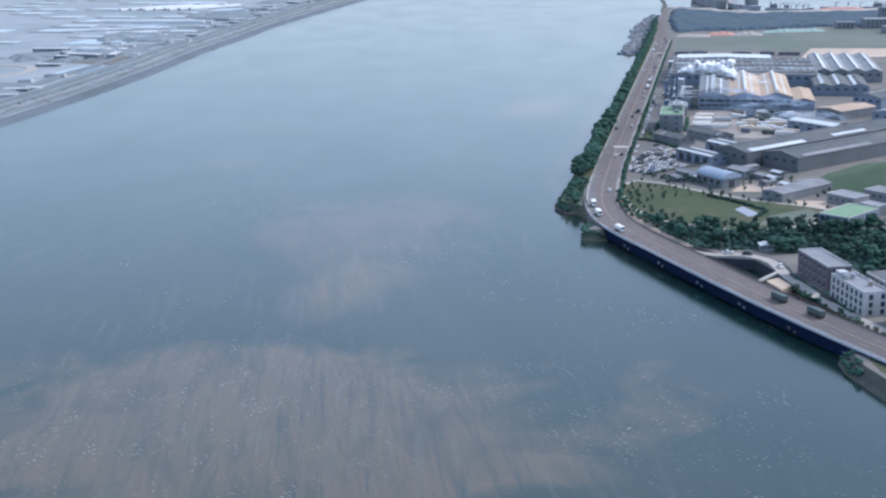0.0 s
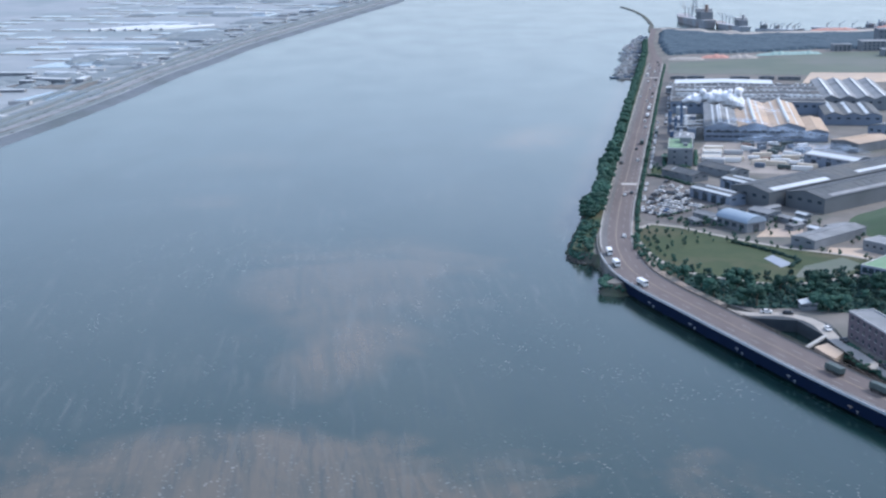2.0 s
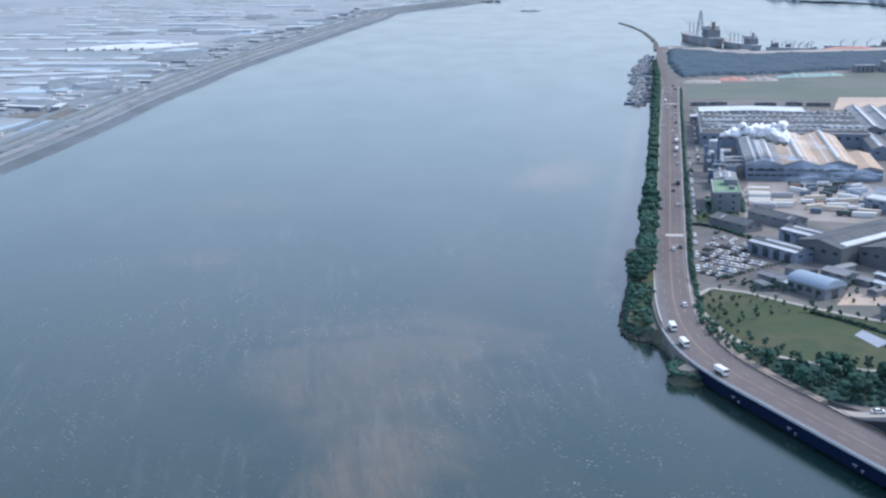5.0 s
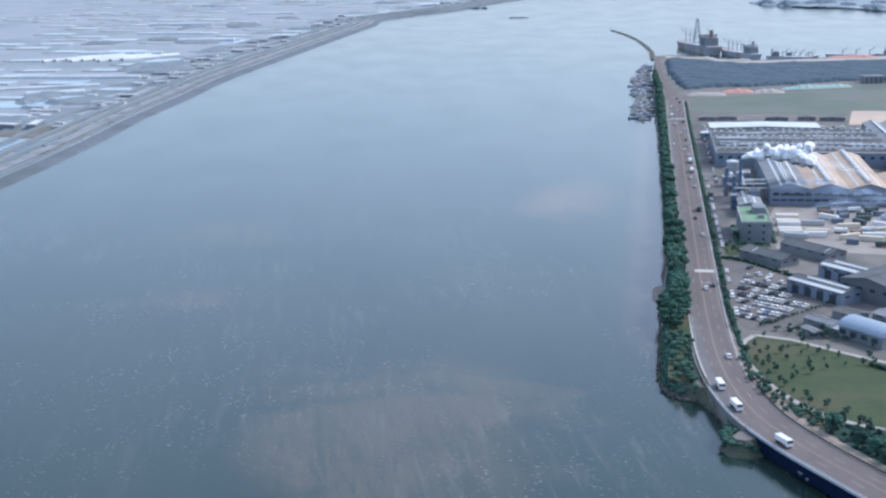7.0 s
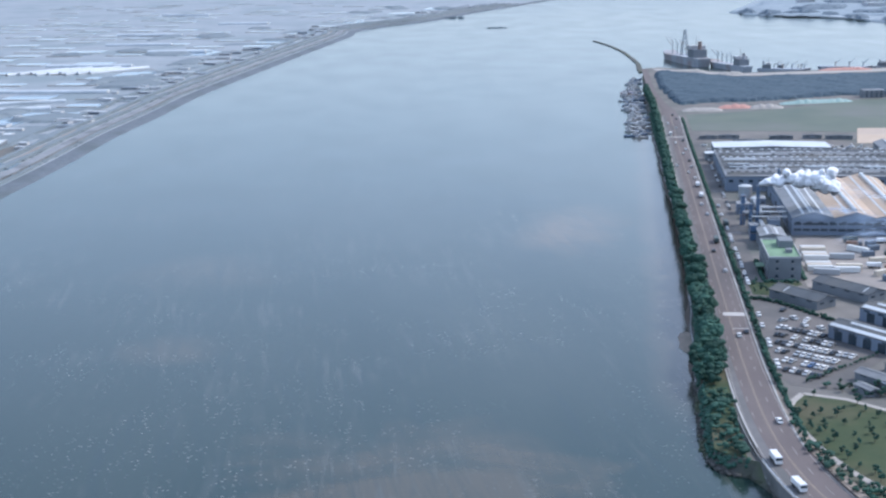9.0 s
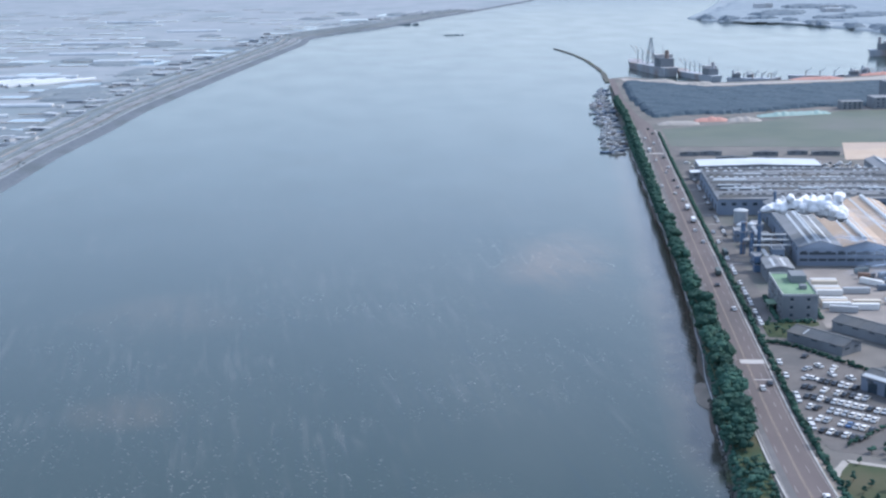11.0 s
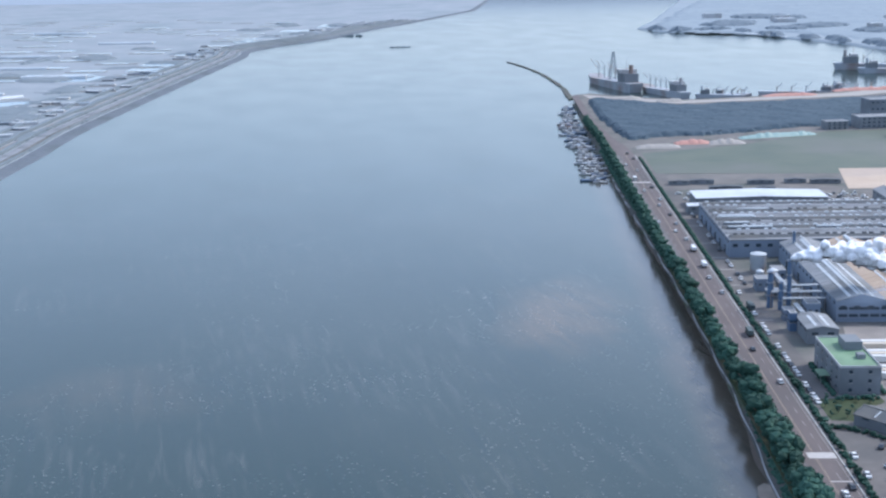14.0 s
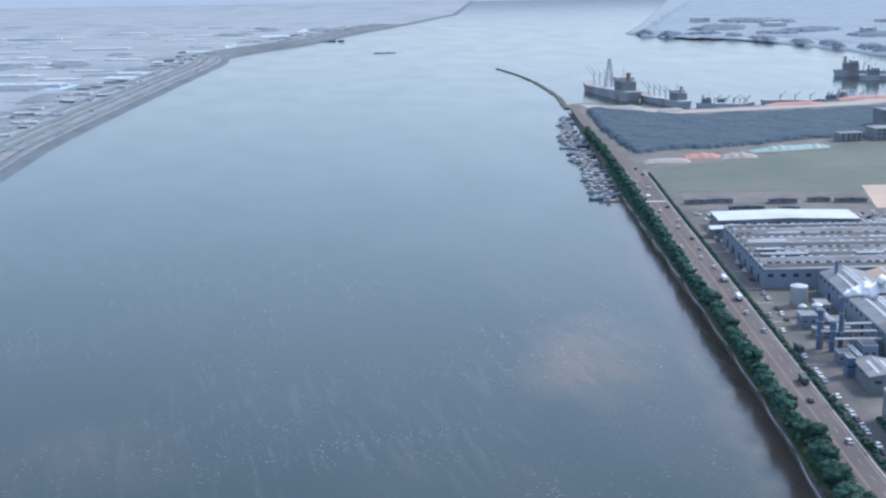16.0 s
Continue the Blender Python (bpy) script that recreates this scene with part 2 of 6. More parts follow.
M_ROOF_BLUE = surf("blue_sheet_roof", (0.24, 0.31, 0.39), (0.29, 0.36, 0.43), 0.1, 0.5, 1.0)
M_WALL_BLUE = surf("blue_grey_cladding", (0.17, 0.215, 0.28), (0.21, 0.255, 0.32), 0.1, 0.7, 1.5, (0.14, 0.17, 0.22), 0.05)
M_WALL_DARK = surf("dark_grey_cladding", (0.10, 0.115, 0.13), (0.13, 0.145, 0.16), 0.1, 0.8, 1.5, (0.085, 0.10, 0.11), 0.05)
# quay concrete darkened to hold the shade of the dock walls
M_QUAY = surf("shade_dark_quay_concrete", (0.030, 0.042, 0.055), (0.05, 0.06, 0.07), 0.2, 0.8, 1.0)
M_WALL_GREY = surf("grey_render_wall", (0.165, 0.185, 0.205), (0.21, 0.23, 0.25), 0.15, 0.8, 1.5, (0.13, 0.145, 0.16), 0.06)
M_WALL_WHITE = surf("white_wall", (0.42, 0.43, 0.44), (0.50, 0.505, 0.51), 0.2, 0.8, 1.5, (0.34, 0.34, 0.34), 0.07)
M_WALL_PURPLE = surf("dull_purple_brick", (0.105, 0.088, 0.108), (0.135, 0.112, 0.132), 0.3, 0.85, 2.0)
M_STEEL = surf("weathered_steel", (0.32, 0.36, 0.40), (0.40, 0.43, 0.46), 0.3, 0.45, 2.0, (0.28, 0.22, 0.18), 0.1, metal=0.3)
M_STACK = surf("blue_steel", (0.07, 0.125, 0.22), (0.10, 0.16, 0.25), 0.3, 0.5, 2.0)
M_SMOKE = surf("steam", (0.88, 0.89, 0.90), (0.92, 0.92, 0.92), 0.1, 1.0, 0.5, spec=0.0)


def lit_from_above(m, share):
    """Light scattered many times inside a cloud evens out its shading: the relief leans towards the sky."""
    n, l = m.node_tree.nodes, m.node_tree.links
    up, add = n.new("ShaderNodeMix"), n.new("ShaderNodeVectorMath")
    up.data_type = "VECTOR"
    up.inputs[0].default_value, up.inputs[5].default_value = share, (0, -0.15, 1)
    l.new(n.new("ShaderNodeNewGeometry").outputs["Normal"], up.inputs[4])
    add.operation = "NORMALIZE"
    l.new(up.outputs[1], add.inputs[0])
    l.new(add.outputs[0], n["Principled BSDF"].inputs["Normal"])


lit_from_above(M_SMOKE, 0.6)


def veil_material(name, colour, dense):
    """Thin smoke: dense in the middle of its billow, torn by noise, gone at its rim."""
    m = surf(name, colour, tuple(v * 1.1 for v in colour), 0.1, 1.0, 0.5, spec=0.0)
    n, l = m.node_tree.nodes, m.node_tree.links
    tc = n.new("ShaderNodeTexCoord").outputs["Object"]
    far_out = n.new("ShaderNodeVectorMath")
    far_out.operation = "LENGTH"
    l.new(tc, far_out.inputs[0])
    r = n.new("ShaderNodeMapRange")
    r.interpolation_type = "SMOOTHSTEP"
    r.inputs["From Min"].default_value, r.inputs["From Max"].default_value, r.inputs["To Max"].default_value = 1.0, 0.1, dense
    l.new(far_out.outputs["Value"], r.inputs["Value"])
    t = n.new("ShaderNodeTexNoise")
    t.inputs["Scale"].default_value, t.inputs["Detail"].default_value = 2.6, 5
    l.new(tc, t.inputs["Vector"])
    k = n.new("ShaderNodeMapRange")
    k.inputs["From Min"].default_value, k.inputs["From Max"].default_value = 0.3, 0.65
    l.new(t.outputs["Fac"], k.inputs["Value"])
    p = n.new("ShaderNodeMath")
    p.operation = "MULTIPLY"
    l.new(r.outputs[0], p.inputs[0])
    l.new(k.outputs[0], p.inputs[1])
    l.new(p.outputs[0], n["Principled BSDF"].inputs["Alpha"])
    return m


M_BLUE_SMOKE = veil_material("thin_blue_smoke", (0.60, 0.74, 0.92), 0.5)
M_WHITE_VEIL = veil_material("thin_white_steam", (0.85, 0.87, 0.9), 0.45)
for m_ in (M_BLUE_SMOKE, M_WHITE_VEIL):
    lit_from_above(m_, 0.7)
M_BLACK = surf("tyre_rubber", (0.02, 0.02, 0.02), (0.03, 0.03, 0.03), 3.0, 0.9, 9.0)
# hull grey lifted and blued to include the haze over the bay
M_HULL = surf("haze_paled_hull", (0.36, 0.40, 0.45), (0.42, 0.45, 0.49), 0.05, 0.6, 0.5, (0.2, 0.13, 0.1), 0.02)
M_RED = surf("red_earth_heap", (0.45, 0.23, 0.19), (0.52, 0.30, 0.25), 0.04, 0.9, 0.4)
M_TEAL = surf("teal_tarpaulin", (0.20, 0.32, 0.30), (0.25, 0.36, 0.34), 0.04, 0.6, 0.4)
M_SHOULDER = surf("grey_shoulder_asphalt", (0.12, 0.118, 0.122), (0.15, 0.146, 0.148), 0.2, 0.85, 2.0, (0.10, 0.10, 0.10), 0.04)
M_VERGE = surf("bare_verge", (0.26, 0.215, 0.18), (0.33, 0.28, 0.235), 0.15, 0.9, 1.5, (0.17, 0.16, 0.13), 0.08)
M_BROWN = surf("brown_rail", (0.13, 0.105, 0.09), (0.10, 0.085, 0.075), 0.5, 0.7, 3.0)
M_CONC_DARK = surf("weathered_concrete", (0.14, 0.145, 0.15), (0.20, 0.2, 0.195), 0.2, 0.9, 1.5, (0.09, 0.095, 0.09), 0.08)
M_SCRUB = surf("rough_scrub", (0.09, 0.10, 0.07), (0.13, 0.12, 0.095), 0.3, 0.9, 2.0, (0.06, 0.08, 0.05), 0.06)
M_POND = surf("pond_water", (0.17, 0.26, 0.34), (0.21, 0.29, 0.36), 0.01, 0.12, 0.1)
M_MUD = surf("wet_mud", (0.115, 0.094, 0.078), (0.15, 0.122, 0.10), 0.15, 0.95, 1.0, (0.10, 0.09, 0.08), 0.04)
M_MOUND = surf("mound_grass", (0.045, 0.085, 0.045), (0.065, 0.105, 0.055), 0.05, 0.9, 0.8, (0.06, 0.085, 0.06), 0.03)
# land across the bay, its colour lifted and blued to hold the haze
M_FARLAND = surf("haze_tinted_far_shore", (0.22, 0.27, 0.305), (0.265, 0.31, 0.34), 0.01, 0.7, 0.05)


# ---- building blocks ----
def part(name, bm, material, parent=None, label=""):
    """Links a bmesh as one mesh object, under a thing where one is given."""
    me = bpy.data.meshes.new(name)
    bm.to_mesh(me)
    bm.free()
    me.materials.append(material)
    ob = new(name, me)
    if parent:
        ob.parent = parent
    if label:
        tagged(ob, label)
    return ob


def thing(name, m, label, category, group="", kind=""):
    ob = new(name)
    ob.empty_display_size = 0.5
    ob.matrix_world = m
    return tagged(ob, label, category, group, kind)


def box(bm, x0, y0, z0, x1, y1, z1, bevel=0.0):
    r = bmesh.ops.create_cube(bm, size=1, matrix=Matrix.Translation(((x0 + x1) / 2, (y0 + y1) / 2, (z0 + z1) / 2)) @ Matrix.Diagonal((abs(x1 - x0), abs(y1 - y0), abs(z1 - z0), 1)))
    if bevel:
        es = {e for v in r["verts"] for e in v.link_edges}
        bmesh.ops.bevel(bm, geom=list(es), offset=bevel, segments=1, affect="EDGES")
    return bm


def boxed(*args, bevel=0.0):
    return box(bmesh.new(), *args, bevel=bevel)


def cyl(bm, x, y, z0, z1, r0, r1=None, seg=14):
    bmesh.ops.create_cone(bm, cap_ends=True, segments=seg, radius1=r0, radius2=r0 if r1 is None else r1, depth=z1 - z0, matrix=Matrix.Translation((x, y, (z0 + z1) / 2)))
    return bm


def tube(bm, p, q, r, seg=8):
    p, q = Vector(p), Vector(q)
    m = Matrix.Translation((p + q) / 2) @ (q - p).to_track_quat("Z", "Y").to_matrix().to_4x4()
    bmesh.ops.create_cone(bm, cap_ends=True, segments=seg, radius1=r, radius2=r, depth=(q - p).length, matrix=m)
    return bm


def prism(bm, pts, z0, z1):
    """A plate or block with the outline pts."""
    lo = [bm.verts.new((x, y, z0)) for x, y in pts]
    hi = [bm.verts.new((x, y, z1)) for x, y in pts]
    bm.faces.new(hi)
    bm.faces.new(lo[::-1])
    for i in range(len(pts)):
        j = (i + 1) % len(pts)
        bm.faces.new((lo[i], lo[j], hi[j], hi[i]))
    bmesh.ops.recalc_face_normals(bm, faces=bm.faces)
    bmesh.ops.triangulate(bm, faces=[f for f in bm.faces if len(f.verts) > 4])
    return bm


def profile(bm, pts, y0, y1):
    """A bar along y with the section pts (x, z)."""
    lo = [bm.verts.new((x, y0, z)) for x, z in pts]
    hi = [bm.verts.new((x, y1, z)) for x, z in pts]
    bm.faces.new(lo)
    bm.faces.new(hi[::-1])
    for i in range(len(pts)):
        j = (i + 1) % len(pts)
        bm.faces.new((lo[i], hi[i], hi[j], lo[j]))
    bmesh.ops.recalc_face_normals(bm, faces=bm.faces)
    return bm


def curve_points(pts, step):
    """A smooth line through pts with a point about every step metres."""
    p = [Vector(q) for q in pts]
    p = [2 * p[0] - p[1]] + p + [2 * p[-1] - p[-2]]
    out = []
    for a, b, c, d in zip(p, p[1:], p[2:], p[3:]):
        k = max(1, int((c - b).length / step))
        for i in range(k):
            t = i / k
            out.append(0.5 * (2 * b + (c - a) * t + (2 * a - 5 * b + 4 * c - d) * t * t + (3 * b - a - 3 * c + d) * t ** 3))
    return out + [p[-2]]


def side(line, i):
    """The unit vector to the right of a line at its point i."""
    d = line[min(i + 1, len(line) - 1)] - line[max(i - 1, 0)]
    return Vector((d.y, -d.x, 0)).normalized()


def ribbon(bm, line, lo, hi, z0, z1):
    """A strip along a line from offset lo to offset hi (metres to the right), z0 to z1 above it; lo and hi may be functions of the index."""
    rows = []
    for i, p in enumerate(line):
        s = side(line, i)
        a_, b_ = (lo(i) if callable(lo) else lo), (hi(i) if callable(hi) else hi)
        q = Vector((p.x, p.y, p.z if len(p) > 2 else 0))
        rows.append([bm.verts.new(q + s * o + Vector((0, 0, z))) for o, z in ((a_, z0), (a_, z1), (b_, z1), (b_, z0))])
    for r, s in zip(rows, rows[1:]):
        for k in range(4):
            bm.faces.new((r[k], s[k], s[(k + 1) % 4], r[(k + 1) % 4]))
    bm.faces.new(rows[0])
    bm.faces.new(rows[-1][::-1])
    bmesh.ops.recalc_face_normals(bm, faces=bm.faces)
    return bm


def slab(name, pts, z0, z1, material, label, category):
    return tagged(part(name, prism(bmesh.new(), pts, z0, z1), material), label, category, kind="structure")


def land(name, outline, top, widths, material, rock, label):
    """A body of land: a stone bank round it that runs down under the water, and the ground inside."""
    ring = []
    n_ = len(outline)
    for i, p in enumerate(outline):
        d = Vector(outline[(i + 1) % n_]) - Vector(outline[i - 1])
        ring.append((Vector(p), Vector((-d.y, d.x)).normalized()))
    bank, ground = bmesh.new(), bmesh.new()
    levels = []
    for w, z in ((-1.5, -1.2), (widths * 0.35, 1.1), (widths, top)):
        levels.append([bank.verts.new((*(p + s * (w + (noise.noise(Vector((p.x * 0.12, p.y * 0.12, w))) * 1.2 if z < top else 0))), z)) for p, s in ring])
    for a_, b_ in zip(levels, levels[1:]):
        for i in range(n_):
            j = (i + 1) % n_
            bank.faces.new((a_[i], a_[j], b_[j], b_[i]))
    bmesh.ops.recalc_face_normals(bank, faces=bank.faces)
    co, _, tris, *_ = delaunay_2d_cdt([p + s * widths for p, s in ring], [], [list(range(n_))], 1, 0.001)
    vs = [ground.verts.new((*c, top)) for c in co]
    for f in tris:
        ground.faces.new([vs[i] for i in f])
    g = tagged(part(name, ground, material), label, "ground", kind="structure")
    b = part(name + "_bank", bank, rock, g)
    tagged(b, "grey stone bank running down to the water", kind="structure")
    return g


def lump_mesh(name, lumps, material, parent=None):
    """One mesh of many uneven leaf lumps: (x, y, z, radius, flatness)."""
    b_ = bmesh.new()
    bmesh.ops.create_icosphere(b_, subdivisions=1, radius=1)
    base = np.array([v.co[:] for v in b_.verts])
    face = np.array([[v.index for v in f.verts] for f in b_.faces])
    b_.free()
    g = np.random.default_rng(len(lumps))
    a_ = np.array(lumps)
    k = g.uniform(0.7, 1.3, (len(a_), len(base), 1))
    co = base[None] * k * a_[:, None, 3:4]
    co[:, :, 2] *= a_[:, None, 4]
    co += a_[:, None, :3]
    fs = (face[None] + (np.arange(len(a_)) * len(base))[:, None, None]).reshape(-1, 3)
    me = bpy.data.meshes.new(name)
    me.from_pydata(co.reshape(-1, 3).tolist(), [], fs.tolist())
    me.shade_smooth()
    me.materials.append(material)
    ob = new(name, me)
    if parent:
        ob.parent = parent
    return ob


def canopy(name, poly, z, high, step, material):
    """A closed, uneven sheet of tree tops over the outline poly; it comes down to the ground at its edge."""
    xs, ys = [p[0] for p in poly], [p[1] for p in poly]
    nx, ny = int((max(xs) - min(xs)) / step), int((max(ys) - min(ys)) / step)
    b_ = bmesh.new()
    grid = {}
    for i in range(nx + 1):
        for j in range(ny + 1):
            q = (min(xs) + i * step + rnd.uniform(-0.4, 0.4) * step, min(ys) + j * step + rnd.uniform(-0.4, 0.4) * step)
            if inside(q, poly):
                w_ = Vector((q[0] * 0.05, q[1] * 0.05, 0))
                grid[i, j] = b_.verts.new((*q, z + high * (0.72 + 0.28 * noise.noise(w_) + rnd.uniform(-0.07, 0.07))))
    for (i, j), v_ in grid.items():
        k = [grid.get(c) for c in ((i, j), (i + 1, j), (i + 1, j + 1), (i, j + 1))]
        if all(k):
            b_.faces.new(k)
    for v_ in b_.verts:
        if v_.is_boundary:
            v_.co.z = z - 0.3
    for v_ in b_.verts:
        if not v_.is_boundary and any(e_.other_vert(v_).is_boundary for e_ in v_.link_edges):
            v_.co.z = z + (v_.co.z - z) * 0.7
    return part(name, b_, material)


def inside(p, poly):
    c = False
    for (x0, y0), (x1, y1) in zip(poly, poly[1:] + poly[:1]):
        if (y0 > p[1]) != (y1 > p[1]) and p[0] < (x1 - x0) * (p[1] - y0) / (y1 - y0) + x0:
            c = not c
    return c


# ---- water and land ----
TOP, WEST = 4.6, 2.5
bm = bmesh.new()
bmesh.ops.create_grid(bm, x_segments=40, y_segments=40, size=7000, matrix=Matrix.Translation((0, 3000, 0)))
tagged(part("water", bm, M_WATER), "broad grey-blue river with brown silt streaks and drifting specks", "water", kind="structure")

EAST_SHORE = [(-72, 1850), (-76, 1700), (-77, 1500), (-76.4, 1331), (-74.8, 1200), (-72.9, 1065), (-72.2, 985), (-72.6, 900), (-73.6, 850), (-77, 761),
              (-79, 700), (-80, 655), (-79, 640), (-75, 631), (-67, 627.5), (-62.5, 620), (-59, 604), (-58, 593), (-61.5, 586), (-59, 580), (-52, 578.5), (-42, 586), (-28, 573), (-12, 556),
              (0, 545), (10, 543), (20, 541), (26, 530), (28, 515), (33, 504), (44, 478), (47, 450), (42, 427), (45, 412), (50, 401), (56, 388), (90, 330), (150, 240), (400, -100)]
east = [tuple(p) for p in curve_points(EAST_SHORE, 7)] + [(1600, -400), (1600, 2300), (600, 2050), (330, 1930), (290, 1900), (220, 1845), (120, 1812), (40, 1790), (-20, 1830), (-50, 1862)]
land("ground", east, TOP, 4.2, M_EARTH, M_ROCK, "grey-brown flat industrial ground beside the river")
WEST_SHORE = [(-500, 500), (-506, 800), (-506, 900), (-510, 1040), (-520, 1181), (-535, 1330), (-543, 1480), (-553, 1620), (-555, 1820), (-555, 2090), (-553, 2471),
              (-563, 2600), (-523, 2749), (-461, 2899), (-398, 3178), (-316, 3456), (-200, 3900)]
west = [tuple(p) for p in curve_points(WEST_SHORE, 14)] + [(-150, 4900), (-3500, 5400), (-3500, 500)]
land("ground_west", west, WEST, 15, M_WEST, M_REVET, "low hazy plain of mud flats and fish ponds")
FAR_SHORE = [(128, 3040), (163, 2930), (209, 2886), (275, 2853), (353, 2705), (410, 2565), (455, 2423), (600, 2330), (1000, 2280)]
far = [tuple(p) for p in curve_points(FAR_SHORE, 25)] + [(1900, 2300), (1900, 4600), (450, 4600), (190, 3300)]
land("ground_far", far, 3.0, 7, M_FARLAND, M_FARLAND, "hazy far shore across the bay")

# spit of stones that carries the end of the road into the bay
spit = curve_points([(-75, 1840), (-78, 1964), (-93, 2109), (-112, 2220), (-138, 2324)], 12)
bm = bmesh.new()
ribbon(bm, spit, lambda i: -3 + 1.8 * i / len(spit) + rnd.uniform(-1, 1), lambda i: 3 - 1.8 * i / len(spit) + rnd.uniform(-1, 1), -1, 1.1)
tagged(part("spit", bm, M_ROCK), "narrow stone spit running out into the bay", "ground", kind="structure")

# ---- road and bridge ----
ROAD = curve_points([(240, 175, 5.6), (150, 299, 5.6), (100, 368, 5.6), (62, 421, 5.6), (43, 448, 5.6), (23, 478, 5.6), (4, 509, 5.6), (-20, 549, 5.6), (-38, 580, 5.5), (-50, 610, 5.3), (-57, 654, 5.0),
                     (-59.3, 717, 4.8), (-59.5, 800, 4.8), (-59.2, 1000, 4.8), (-58.7, 1260, 4.8), (-58, 1440, 4.8), (-63, 1520, 4.8), (-69, 1640, 4.8), (-71, 1840, 4.8)], 5)


def half(i):
    y = ROAD[i].y
    if y < 720:
        return 8.5 - 1.4 * min(1, max(0, (y - 600) / 120))
    return 7.1 if y < 1430 else max(3.5, 7.1 - (y - 1430) / 20)


bm = bmesh.new()
ribbon(bm, ROAD, lambda i: -half(i), half, -0.5, 0.0)
road = tagged(part("road", bm, M_ROAD), "dull reddish-grey four-lane asphalt road along the river", "road", kind="structure")


def marking(name, i0, i1, off, w, material):
    bm = bmesh.new()
    ribbon(bm, ROAD[i0:i1 + 1], off - w / 2, off + w / 2, 0.004, 0.02)
    return part(name, bm, material, road)


last = max(i for i, p in enumerate(ROAD) if p.y < 1425)
for o in (-0.22, 0.22):
    marking("centre_line", 0, last, o, 0.2, M_YELLOW)
for sgn in (-1, 1):
    bm = bmesh.new()
    ribbon(bm, ROAD[:last], lambda i, s=sgn: s * (half(i) - 0.9) - 0.09, lambda i, s=sgn: s * (half(i) - 0.9) + 0.09, 0.004, 0.02)
    part("edge_line", bm, M_WHITE, road)
for i in range(2, last - 2, 3):
    for o in (-3.4, 3.4):
        marking("lane_dash", i, i + 1, o, 0.18, M_WHITE)
M_CROSSING = surf("crossing_paint", (0.50, 0.48, 0.46), (0.38, 0.36, 0.345), 0.6, 0.7, 3.0)
for y, w, x0, x1 in ((791.5, 5.0, -61.8, -52.7), (1294, 4.0, -65, -52.3), (770.2, 0.7, -59.6, -52.7)):
    part("stop_line", boxed(x0, y - w / 2, 4.804, x1, y + w / 2, 4.822), M_CROSSING, road)

i_b = [i for i, p in enumerate(ROAD) if p.y < 632 and p.x < 130]
span = ROAD[i_b[0]:i_b[-1] + 1]
bridge = thing("bridge", pose(0, 0, 0), "long curved road bridge with pale rails on concrete piers", "bridge")
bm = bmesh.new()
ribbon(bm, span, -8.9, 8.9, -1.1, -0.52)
part("deck", bm, M_GIRDER_SHADE, bridge)
# girders made deep: their dark faces stand in for bridge shadow and reflection
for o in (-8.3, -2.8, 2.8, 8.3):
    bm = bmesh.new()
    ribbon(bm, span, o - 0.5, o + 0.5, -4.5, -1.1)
    part("girder", bm, M_GIRDER_SHADE, bridge, "steel girder with the underside shade in its dark blue colour")
for s in (-1, 1):
    bm = bmesh.new()
    ribbon(bm, span, s * 8.75 - 0.12, s * 8.75 + 0.12, -0.3, 0.5)
    part("parapet", bm, M_RAIL if s < 0 else M_BROWN, bridge)
    bm = bmesh.new()
    ribbon(bm, span, s * 8.9 - 0.07, s * 8.9 + 0.07, 1.1, 1.22)
    rail = part("handrail", bm, M_RAIL if s < 0 else M_BROWN, bridge)
    post = None
    for i in range(0, len(span), 1):
        q = span[i] + side(span, i) * s * 8.9
        if post is None:
            post = part("rail_post", boxed(-0.06, -0.06, 0, 0.06, 0.06, 1.15), M_RAIL if s < 0 else M_BROWN, bridge)
            post.location = q
        else:
            o = post.copy()
            scene.collection.objects.link(o)
            o.location = q
for i in range(1, len(span), 6):
    p, s = span[i], side(span, i)
    ang = math.degrees(math.atan2(s.y, s.x))
    # caps and columns take the same painted underside shade
    cap = part("pier_cap", boxed(-8.6, -0.9, -5.2, 8.6, 0.9, -4.5, bevel=0.15), M_GIRDER_SHADE, bridge)
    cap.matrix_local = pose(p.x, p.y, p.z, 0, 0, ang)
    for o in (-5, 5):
        part("column", cyl(bmesh.new(), o, 0, -8, -5.2, 0.8), M_GIRDER_SHADE, cap)
# service platforms that hang on the river side, a pair at each pier
for i in range(3, len(span), 6):
    p, s = span[i], side(span, i)
    ang = math.degrees(math.atan2(s.y, s.x)) + 90
    along = Vector((s.y, -s.x, 0))
    for k, (d, w_) in enumerate(((0, 1.3), (3.4, 0.7))):
        ob = part("service_platform", boxed(-w_ * 0.75, -0.3, -0.06, w_ * 0.75, 0.3, 0.06), M_STEEL, bridge)
        ob.matrix_local = pose(*(p - s * 9.2 + along * d + Vector((0, 0, -2.6 - 0.6 * k))), 0, 0, ang)
        part("ladder", boxed(-0.1, -0.05, -0.9, 0.1, 0.05, -0.06), M_STEEL, ob)

# retaining wall below the outer side of the bend
bend = [p for p in ROAD if 592 < p.y < 668]
bm = bmesh.new()
ribbon(bm, bend, -9.3, -8.9, -5.6, 0.55)
tagged(part("retaining_wall", bm, M_CONC_DARK), "weathered grey retaining wall below the road bend", "wall", kind="structure")

# grey shoulder on the river side, and the pale river wall on the bank
shoulder = [p for p in ROAD if 600 < p.y < 1420]
bm = bmesh.new()
i0 = ROAD.index(shoulder[0])
ribbon(bm, shoulder, lambda i: -half(i0 + i) + 0.1, -4.2, -0.3, 0.004)
